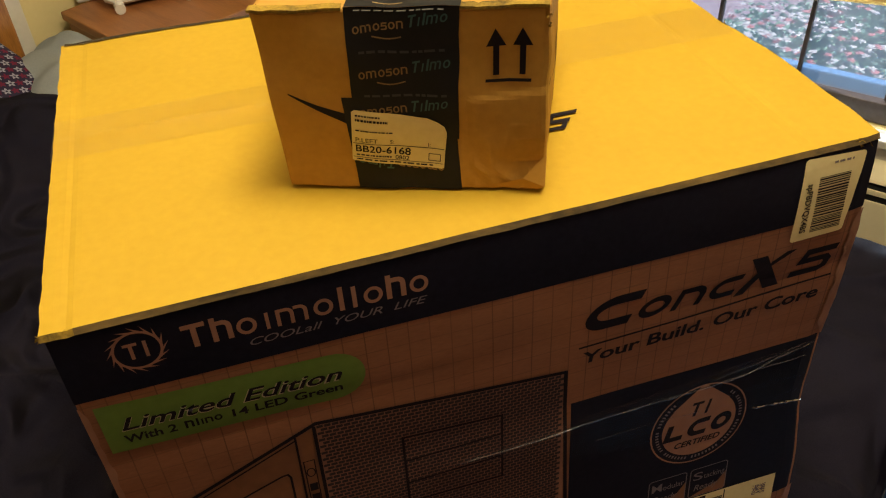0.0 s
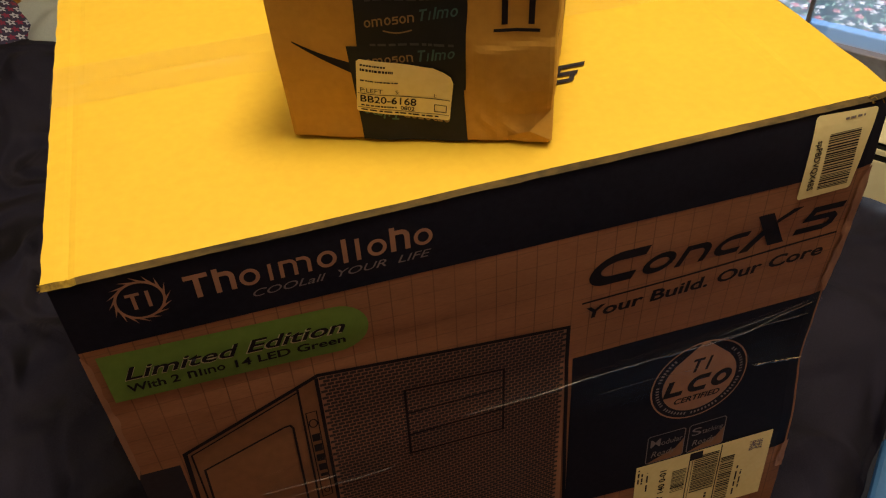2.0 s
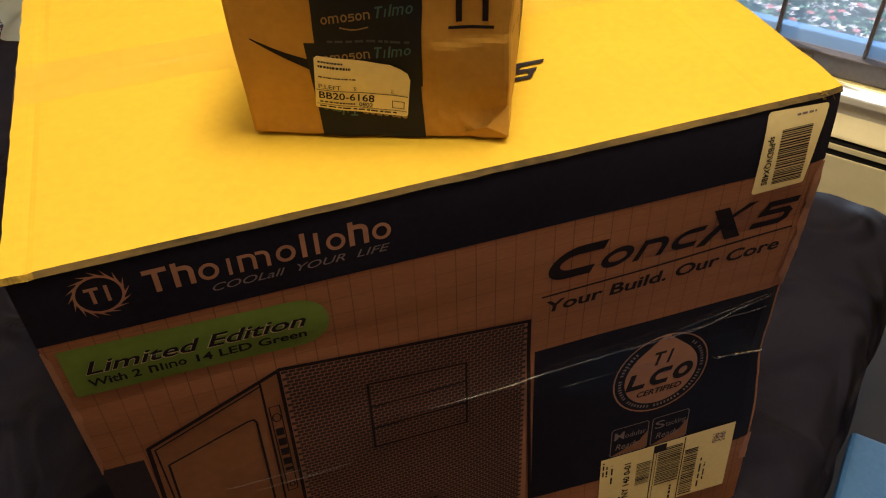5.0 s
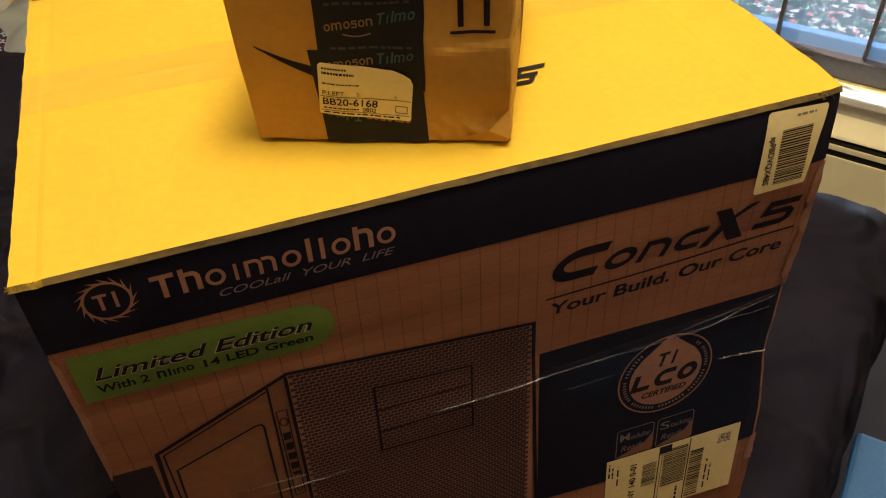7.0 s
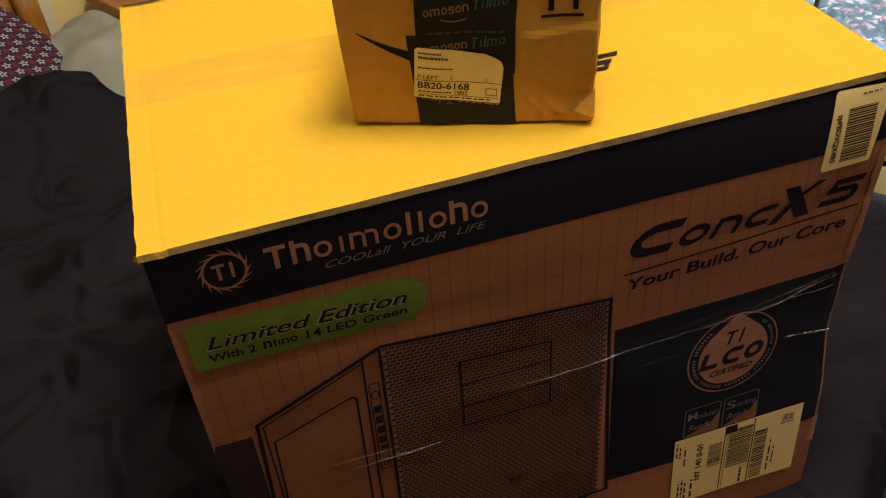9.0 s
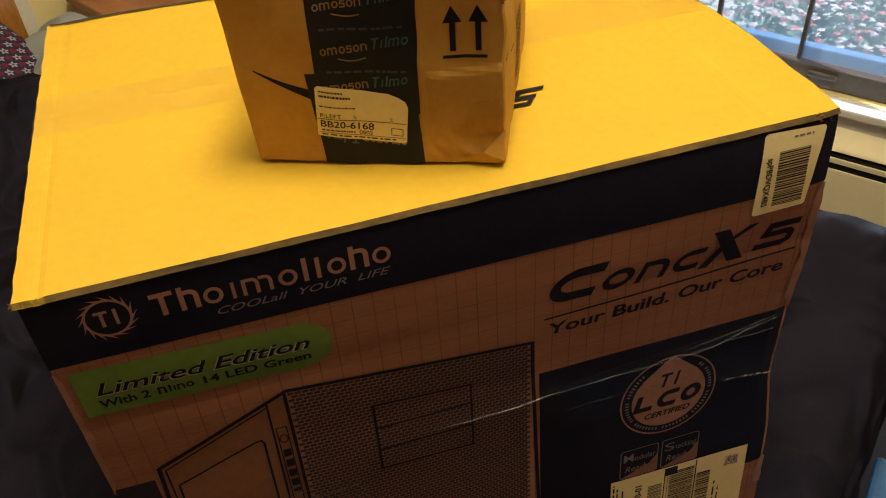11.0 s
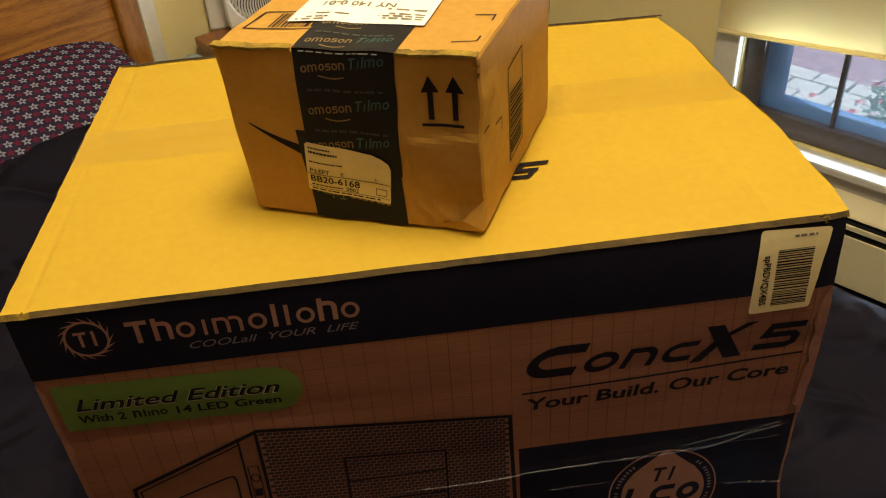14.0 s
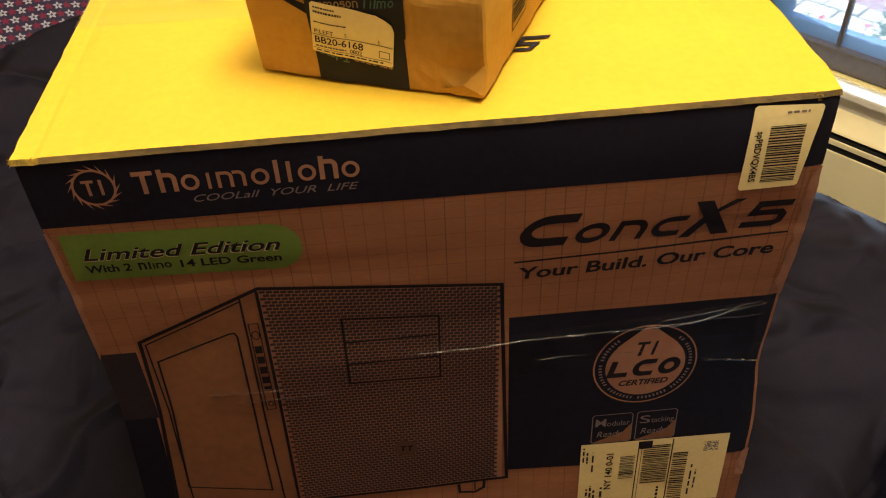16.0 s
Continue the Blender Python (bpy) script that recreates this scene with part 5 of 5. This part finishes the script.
def shipping_label(name, label, at, put, paper, ink, layer):
    """A 4 by 6 inch shipping label in x, z, drawn 0.152 long; put() lays a drawing on its support."""
    lab = thing(name, label, "label", at)
    bm = bmesh.new()
    plate(bm, 0, 0.152, 0, 0.102, 0.016)
    part("paper", put(bm, layer), paper, lab)
    bm = bmesh.new()
    barcode(bm, 0.066, 0.094, 0.034, 0.040 + 0.055, 2, False, 0.0006, 0.0018)
    barcode(bm, 0.098, 0.113, 0.004, 0.080, 6, False, 0.0006, 0.0022)
    barcode(bm, 0.042, 0.058, 0.045, 0.083, 8, False, 0.0006, 0.0018)
    tagged(part("barcode", put(bm, layer + 0.0003), ink, lab, "printed bars"), kind="stuff")
    bm = bmesh.new()
    polygon(bm, [(0.060, 0.089), (0.0745, 0.089), (0.0745, 0.1005), (0.060, 0.1005)])
    outline(bm, [(0.0605, 0.002), (0.0605, 0.100)], 0.0012, False)
    outline(bm, [(0.096, 0.002), (0.096, 0.100)], 0.0012, False)
    outline(bm, [(0.064, 0.002), (0.064, 0.1)], 0.0006, False)
    tagged(part("ruling", put(bm, layer + 0.0003), ink, lab, "black block and rules"), kind="stuff")
    bm = bmesh.new()
    for k, (x, z, ln, h) in enumerate(((0.004, 0.076, 0.022, 0.0018), (0.008, 0.074, 0.018, 0.0018), (0.014, 0.060, 0.03, 0.0018), (0.010, 0.004, 0.03, 0.0022), (0.014, 0.004, 0.034, 0.0022), (0.018, 0.004, 0.028, 0.0022), (0.026, 0.005, 0.03, 0.0026), (0.120, 0.01, 0.05, 0.0018), (0.125, 0.02, 0.03, 0.0016), (0.088, 0.004, 0.024, 0.0026))):
        b2 = bmesh.new()
        write_bars(b2, 0, ln, 0, h, k, 3)
        for f in b2.faces:
            bm.faces.new([bm.verts.new((x - v.co.z, 0, z + v.co.x)) for v in f.verts])
        b2.free()
    tagged(part("small_print", put(bm, layer + 0.0003), ink, lab, "unreadable print as plain bars"), kind="stuff")
    part("label_text", put(lettering("NY 140 0-01", 0.0345, 0.0300, 0.056, 0.0072, 0, 0.02, 90), layer + 0.0003), ink, lab, "bold routing code")
    bm = bmesh.new()
    rr = random.Random(9)
    for i in range(11):
        for j in range(11):
            if rr.random() < 0.5:
                x, z = 0.128 + 0.0013 * i, 0.078 + 0.0013 * j
                bm.faces.new([bm.verts.new(c) for c in ((x, 0, z), (x + 0.0013, 0, z), (x + 0.0013, 0, z + 0.0013), (x, 0, z + 0.0013))])
    tagged(part("speckle_mark", put(bm, layer + 0.0003), DIM_INK, lab, "grey speckled print"), kind="stuff")
    return lab


def on_front(bm, layer):
    for v in bm.verts:
        v.co = Vector((0.4280 + 0.972 * v.co.x, 0, -0.4725 + 0.98 * v.co.z))
    return front(bm, layer)


shipping_label("shipping_label", "cream shipping label with barcodes stuck on the carton", pose(0, 0, BOX_TOP - H), on_front, PAPER, DARK_INK, 0.0020)

# clear tape across the front, creased
tape = thing("clear_tape", "creased clear packing tape across the carton's front", "tape", pose(0, 0, BOX_TOP - H))
bm = bmesh.new()


def tape_place(u, v):
    x = 0.08 + (0.594 - 0.08) * u
    d = 0.292 - 0.030 * u - (0.055 + 0.006 * u) * v
    bump = 0.0022 * math.exp(-((v - 0.93) / 0.04) ** 2) + 0.0016 * math.exp(-((v - 0.12) / 0.05) ** 2) * abs(math.sin(7 * u)) + 0.0012 * noise.noise((u * 5, v * 9, 2))
    return (x, face_y(x, d) - 0.0030 - max(0, bump), H - d)


def thin_tube(bm, pts, r, seed):
    """A pinch in the film that swells and dies away along its length."""
    tube(bm, pts, r, 6)
    n = len(pts)
    for k, v in enumerate(bm.verts):
        i = k // 6
        s = (0.25 + 1.5 * abs(noise.noise((i * 0.35, seed * 40, 2.0)))) * min(1.0, 0.1 + 0.35 * min(i, n - 1 - i))
        c = Vector(pts[i])
        v.co = c + (v.co - c) * s


grid(bm, 90, 28, tape_place)
part("film", bm, CLEAR_TAPE, tape, smooth=True)
CREASES = (
    (((0.256, 0.2290), (0.296, 0.2287), (0.330, 0.2275), (0.368, 0.2241), (0.406, 0.2236)), 0.0018),
    (((0.400, 0.2236), (0.484, 0.2222), (0.522, 0.2206), (0.551, 0.2110), (0.584, 0.2050)), 0.0022),
    (((0.470, 0.2235), (0.502, 0.2206), (0.548, 0.2181), (0.583, 0.2175)), 0.0010),
    (((0.490, 0.2160), (0.530, 0.2110), (0.580, 0.2020)), 0.0008),
    (((0.533, 0.2660), (0.563, 0.2708), (0.589, 0.2750)), 0.0019),
    (((0.375, 0.2490), (0.430, 0.2480), (0.480, 0.2500)), 0.0006),
    (((0.082, 0.2607), (0.118, 0.2611), (0.150, 0.2600)), 0.0011),
    (((0.105, 0.2733), (0.147, 0.2722), (0.194, 0.2700)), 0.0012),
)
for way, r in CREASES:
    bm = bmesh.new()
    pts = []
    for k in range(29):
        x = way[0][0] + (way[-1][0] - way[0][0]) * k / 28
        d = float(np.interp(x, [q[0] for q in way], [q[1] for q in way])) + 0.0010 * noise.noise((x * 60, way[0][0] * 50, 0))
        pts.append((x, face_y(x, d) - 0.0036, H - d))
    thin_tube(bm, pts, r, way[0][0])
    part("tape_crease", bm, CREASE, tape, "shiny pinched tape crease", smooth=True)

# ---- the parcel on top ----
# glare on the parcel's top label is put into this pale print colour
GLARE_INK = surface("glare_washed_print", (0.13, 0.10, 0.05), (0.24, 0.19, 0.09), 30, 0.5, 0.0)
PW, PD, PH = 0.183, 0.203, 0.1385
PARCEL = pose(0.1665, 0.0985, BOX_TOP + 0.0012, 0, 0, -21.2)
parcel = thing("parcel", "small taped brown cardboard parcel lying on the carton", "parcel", PARCEL)


def parcel_shape(co):
    """Slightly crushed board: bulged sides and a dented lower right corner."""
    x, y, z = co
    s, t, h = x / PW, y / PD, z / PH
    x += 0.050 * y - 0.005 * h * (1 - s)
    x += 0.003 * math.sin(math.pi * min(1, max(0, t))) * (s - 0.5) * 2 * math.sin(math.pi * min(1, max(0, h)))
    z += 0.003 * math.sin(math.pi * s) * h * math.sin(math.pi * t) + 0.0012 * noise.noise((x * 40, y * 40, z * 40))
    y += 0.0022 * noise.noise((x * 22, 3.0, z * 22)) * (1 - t)
    k = max(0.0, s - 0.80) / 0.20 * max(0.0, 0.13 - abs(h - 0.17)) / 0.13
    y += (0.007 * k - 0.006 * h * (1 - s) + 0.001 * h * s) * (1 - t)
    x += (0.0008 * noise.noise((7.0, y * 30, z * 30)) + 0.0016 * noise.noise((3.0, y * 38, z * 16)) * max(0.0, 1 - 3 * t)) * s - 0.004 * max(0, 0.16 - t) * s * h
    # pressed step across the right half of the front, and folds in the corner below it
    far = 1 / (1 + math.exp((0.132 - x) / 0.0015)) * max(0.0, 1 - 5 * t)
    y -= 0.0012 * far / (1 + math.exp((z - 0.0735 - 0.12 * (x - 0.13)) / 0.0008))
    y += 0.0035 * far * abs(noise.noise((x * 55 + z * 30, 1.0, z * 26 - x * 20))) * max(0.0, 1 - z / 0.075)
    x += 0.0018 * abs(noise.noise((9.0, y * 30 + z * 12, z * 36 - y * 14))) * s * max(0.2, 1 - 2.2 * t)
    return Vector((x, y, z))


bm = bmesh.new()
block(bm, 0, PW, 0, PD, 0, PH)
bmesh.ops.subdivide_edges(bm, edges=bm.edges[:], cuts=48, use_grid_fill=True)
R_EDGE = 0.0035
for v in bm.verts:
    c = Vector((min(PW - R_EDGE, max(R_EDGE, v.co.x)), min(PD - R_EDGE, max(R_EDGE, v.co.y)), min(PH - R_EDGE, max(R_EDGE, v.co.z))))
    d = v.co - c
    if d.length > 1e-6:
        v.co = c + d.normalized() * R_EDGE
    v.co = parcel_shape(v.co)
bmesh.ops.recalc_face_normals(bm, faces=bm.faces[:])
part("body", bm, KRAFT_SMALL, parcel, smooth=False)


def on_parcel_front(bm, layer):
    for v in bm.verts:
        p = parcel_shape((v.co.x, 0.0, v.co.z))
        v.co = Vector((p.x, p.y - layer, p.z))
    return bm


def on_parcel_top(bm, layer):
    for v in bm.verts:
        p = parcel_shape((v.co.x, v.co.z, PH))
        v.co = Vector((p.x, p.y, p.z + layer))
    return bm


def on_parcel_side(bm, layer):
    for v in bm.verts:
        p = parcel_shape((PW, v.co.x, v.co.z))
        v.co = Vector((p.x + layer, p.y, p.z))
    return bm


# raw flap edge along the front's upper border
for x0, x1, y, z, h in ((0.0, 0.057, -0.0009, PH - 0.001, 0.0020), (0.129, PW - 0.001, -0.0009, PH - 0.001, 0.0020)):
    bm = bmesh.new()
    n = 30
    for i in range(n + 1):
        x = x0 + (x1 - x0) * i / n
        j = 0.0005 * noise.noise((x * 150, z * 3, 0))
        for dy, dz in ((0, 0), (0, h), (0.008, h), (0.008, 0)):
            q = parcel_shape((x, 0.0, PH))
            bm.verts.new((q.x, q.y + y + dy + (j if dy == 0 else 0), q.z + dz - h * 0.75 + j))
    bm.verts.ensure_lookup_table()
    for i in range(n):
        for k in range(4):
            a, b = i * 4 + k, i * 4 + (k + 1) % 4
            bm.faces.new((bm.verts[a], bm.verts[b], bm.verts[b + 4], bm.verts[a + 4]))
    for e in (0, n):
        bm.faces.new([bm.verts[e * 4 + k] for k in range(4)])
    bmesh.ops.recalc_face_normals(bm, faces=bm.faces[:])
    part("flap_edge", bm, RAW_EDGE, parcel, "raw corrugated flap edge")
for cx, cy, cz in ((0.001, -0.001, PH), (PW, -0.001, PH - 0.004), (PW, 0.0, PH - 0.012)):
    bm = bmesh.new()
    rr = random.Random(int(cz * 1e5) + int(cx * 100))
    for _ in range(6):
        bm.faces.new([bm.verts.new((rr.uniform(-0.003, 0.0015), rr.uniform(-0.0015, 0.004), rr.uniform(-0.0045, 0.0008))) for _ in range(3)])
    bmesh.ops.solidify(bm, geom=bm.faces[:], thickness=0.0006)
    part("torn_corner", bm, RAW_EDGE, parcel, "torn board corner", pose(cx, cy, cz))

# black parcel tape over the front and the top
bm = bmesh.new()
grid(bm, 14, 20, lambda u, v: (0.0585 + 0.070 * u - 0.004 * (1 - v), 0, 0.043 + (PH - 0.043 + 0.0005) * v))
tape2 = part("parcel_tape", on_parcel_front(bm, 0.0007), BLACK_TAPE, parcel, "glossy black printed parcel tape")
bm = bmesh.new()
grid(bm, 14, 14, lambda u, v: (0.0485 + 0.0735 * u + 0.003 * (1 - v), 0, 0.001 + 0.0745 * v))
part("parcel_tape", on_parcel_front(bm, 0.0004), BLACK_TAPE, parcel, "glossy black printed parcel tape")
bm = bmesh.new()
grid(bm, 14, 12, lambda u, v: (0.0590 + 0.070 * u, 0, -0.001 + 0.052 * v))
tape3 = part("parcel_tape", on_parcel_top(bm, 0.0009), BLACK_TAPE, parcel, "glossy black printed parcel tape")
bm = bmesh.new()
grid(bm, 14, 12, lambda u, v: (0.0590 + 0.070 * u, 0, 0.155 + (PD - 0.155 + 0.001) * v))
part("parcel_tape", on_parcel_top(bm, 0.0006), BLACK_TAPE, parcel, "glossy black printed parcel tape")

WORD_A = [(0.0050, 0.0052, "ring"), (0.0078, 0.0052, "waves"), (0.0050, 0.0052, "ring"), (0.0045, 0.0052, "hook"), (0.0050, 0.0052, "ring"), (0.0050, 0.0052, "arch")]
WORD_B = [(0.0058, 0.0078, "post"), (0.0032, 0.0056, "stem"), (0.0028, 0.0078, "stem"), (0.0082, 0.0056, "waves"), (0.0054, 0.0056, "ring")]


def tape_print(put, x, z, layer, turn=False):
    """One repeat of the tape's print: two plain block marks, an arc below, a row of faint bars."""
    s = -1 if turn else 1
    for spec, dx, mat_, lab in ((WORD_A, 0.0, ORANGE_INK, "tan block mark"), (WORD_B, 0.0335, TEAL_INK, "teal block mark")):
        bm = bmesh.new()
        glyph_blocks(bm, spec, 0, 0, 0.2 if mat_ is TEAL_INK else 0.0)
        for v in bm.verts:
            v.co = Vector((x + s * (dx + v.co.x), 0, z + s * v.co.z + 0.12 * (dx + v.co.x)))
        part("tape_mark", put(bm, layer), mat_, tape2, lab)
    bm = bmesh.new()
    outline(bm, [(x + s * (0.012 + 0.0035 * i), z + s * (-0.0022 - 0.0016 * math.sin(math.pi * i / 5))) for i in range(6)], 0.0010, False)
    part("tape_arc", put(bm, layer), ORANGE_INK, tape2, "thin tan arc")
    bm = bmesh.new()
    write_bars(bm, 0.0, 0.055, 0, 0.0018, 3, 8)
    for v in bm.verts:
        v.co = Vector((x + s * (v.co.x + 0.002), 0, z + s * (v.co.z - 0.0135)))
    tagged(part("tape_small_print", put(bm, layer), DIM_TAPE, tape2, "faint row of small print"), kind="stuff")


DIM_TAPE = surface("faint_tape_print", (0.035, 0.038, 0.04), (0.05, 0.052, 0.054), 30, 0.4, 0.0)
tape_print(on_parcel_front, 0.0625, 0.0900, 0.0011)
tape_print(on_parcel_front, 0.0625, 0.1215, 0.0011)
tape_print(on_parcel_front, 0.0600, 0.0610, 0.0012)
tape_print(on_parcel_front, 0.1130, 0.0215, 0.0012, True)
tape_print(on_parcel_top, 0.0640, 0.0060, 0.0013)
tape_print(on_parcel_top, 0.0640, 0.0345, 0.0013)
tape_print(on_parcel_top, 0.0640, 0.1955, 0.0010)

# dark curved stroke, two arrows
bm = bmesh.new()
n = 12
for i in range(n):
    def q(t):
        return Vector((0.014 + 0.040 * t, 0.0785 - 0.0215 * t + 0.006 * (t * t - t)))
    def w(t):
        return 0.0006 + 0.0036 * t
    a, b = q(i / n), q((i + 1) / n)
    bm.faces.new([bm.verts.new((p.x, 0, p.y + d)) for p, d in ((a, -w(i / n)), (b, -w((i + 1) / n)), (b, w((i + 1) / n)), (a, w(i / n)))])
part("curved_stroke", on_parcel_front(bm, 0.0003), DARK_INK, parcel, "black curved printed stroke")
for x in (0.1500, 0.1665):
    bm = bmesh.new()
    polygon(bm, [(x - 0.0019, 0.0908), (x + 0.0019, 0.0908), (x + 0.0019, 0.1118), (x - 0.0019, 0.1118)])
    polygon(bm, [(x - 0.0062, 0.1116), (x + 0.0062, 0.1116), (x, 0.1238)])
    part("arrow_print", on_parcel_front(bm, 0.0005), DARK_INK, parcel, "black upright arrow")
bm = bmesh.new()
plate(bm, 0.1435, 0.1725, 0.0858, 0.0881, 0.01)
part("arrow_base_print", on_parcel_front(bm, 0.0005), DARK_INK, parcel)
# crumpled lower corner and a folded border beside the edge
bm = bmesh.new()
tri = [(0.150, 0.0060, 0.0006), (0.168, 0.0130, 0.0046), (0.1835, 0.0280, 0.0012), (0.1835, 0.0060, 0.0030), (0.1700, 0.0045, 0.0008)]
vs = [bm.verts.new((x, -q, z)) for x, z, q in tri]
for i, j, k in ((0, 4, 1), (1, 4, 3), (1, 3, 2)):
    bm.faces.new((vs[i], vs[j], vs[k]))
for v in bm.verts:
    p = parcel_shape((v.co.x, 0.0, v.co.z))
    v.co = Vector((p.x, p.y + v.co.y - 0.0004, p.z))
part("crumpled_corner", bm, KRAFT_SMALL, parcel, "crumpled board corner")
# hatched print on the top and the side
bm = bmesh.new()
outline(bm, [(0.010, 0.028), (0.074, 0.030), (0.074, 0.060), (0.012, 0.058)], 0.0014)
barcode(bm, 0.026, 0.072, 0.032, 0.056, 12, True, 0.0005, 0.002)
tagged(part("hatched_print", on_parcel_top(bm, 0.0004), DARK_INK, parcel, "hatched black printed box"), kind="stuff")
bm = bmesh.new()
ribbon(bm, [(0.162, 0.067), (0.176, 0.068), (0.176, 0.058)], 0.0013)
part("corner_print", on_parcel_top(bm, 0.0004), DARK_INK, parcel, "black printed corner tick")
bm = bmesh.new()
ribbon(bm, [(0.160, 0.020), (0.176, 0.022), (0.176, 0.031)], 0.0013)
part("corner_print", on_parcel_top(bm, 0.0004), DARK_INK, parcel, "black printed corner tick")
bm = bmesh.new()
outline(bm, [(0.062, 0.024), (0.100, 0.026), (0.100, 0.104), (0.062, 0.102)], 0.0014)
barcode(bm, 0.065, 0.097, 0.030, 0.082, 15, False, 0.0008, 0.0026)
outline(bm, [(0.030, 0.075), (0.042, 0.075), (0.042, 0.066)], 0.0011, False)
outline(bm, [(0.008, 0.080), (0.016, 0.081)], 0.0014, False)
outline(bm, [(PD - 0.004, 0.092), (PD - 0.004, 0.118)], 0.0022, False)
tagged(part("side_print", on_parcel_side(bm, 0.0005), DARK_INK, parcel, "black hatched side print"), kind="stuff")


def on_parcel_top_label(bm, layer):
    """Long side runs back from the front, top of the text toward the left."""
    for v in bm.verts:
        x, z = v.co.x, v.co.z
        v.co = Vector((0.1370 - 0.96 * z - 0.045 * (0.038 + x), 0, 0.039 + 0.985 * x))
    return on_parcel_top(bm, layer)


shipping_label("shipping_label", "white shipping label with barcodes on the parcel's top", PARCEL, on_parcel_top_label, WHITE_PAPER, GLARE_INK, 0.0016)

# small address label over the front tape
note = thing("address_label", "small cream printed label over the parcel's tape", "label", PARCEL)


def note_put(bm, layer):
    c, s = math.cos(radians(-6.5)), math.sin(radians(-6.5))
    for v in bm.verts:
        x, z = v.co.x, v.co.z
        v.co = Vector((0.0495 + x * c - z * s, 0, 0.0255 + x * s + z * c))
    for _ in range(4):
        long_ones = [e for e in bm.edges if e.calc_length() > 0.005]
        if not long_ones:
            break
        bmesh.ops.subdivide_edges(bm, edges=long_ones, cuts=1)
        bmesh.ops.triangulate(bm, faces=[f for f in bm.faces if len(f.verts) > 4])
    return on_parcel_front(bm, layer)


bm = bmesh.new()
pts = [(0.001, 0), (0.0625, 0), (0.0640, 0.0015), (0.0640, 0.030), (0.062, 0.035), (0.057, 0.0385), (0.050, 0.0415), (0.002, 0.0415), (0.0, 0.0395), (0.0, 0.001)]
polygon(bm, pts)
part("paper", note_put(bm, 0.0018), PAPER, note)
for s, x, z, w, h, bold in (("P:LEFT", 0.0025, 0.0172, 0.0150, 0.0034, 0.0), ("S:", 0.0262, 0.0175, 0.0024, 0.0030, 0.0), ("I:", 0.0520, 0.0172, 0.0016, 0.0030, 0.0), ("BB20-6168", 0.0025, 0.0090, 0.0380, 0.0058, 0.012), ("0802", 0.0300, 0.0048, 0.0095, 0.0032, 0.01)):
    part("label_text", note_put(lettering(s, x, z, w, h, 0, bold), 0.0021), DARK_INK, note, "black printed text")
bm = bmesh.new()
outline(bm, [(0.001, 0.0160), (0.063, 0.0162)], 0.0005, False)
outline(bm, [(0.001, 0.0040), (0.063, 0.0040)], 0.0004, False)
outline(bm, [(0.0530, 0.0060), (0.0610, 0.0060), (0.0610, 0.0115), (0.0530, 0.0115)], 0.0005)
for k, (x, z, ln, h) in enumerate(((0.0025, 0.0368, 0.017, 0.0013), (0.0025, 0.0332, 0.022, 0.0017), (0.0025, 0.0258, 0.026, 0.0010), (0.003, 0.0055, 0.025, 0.0012), (0.003, 0.0016, 0.054, 0.0011))):
    write_bars(bm, x, x + ln, z, h, 20 + k, 11)
tagged(part("label_rule", note_put(bm, 0.0021), DARK_INK, note, "rules, and unreadable print as plain bars"), kind="stuff")
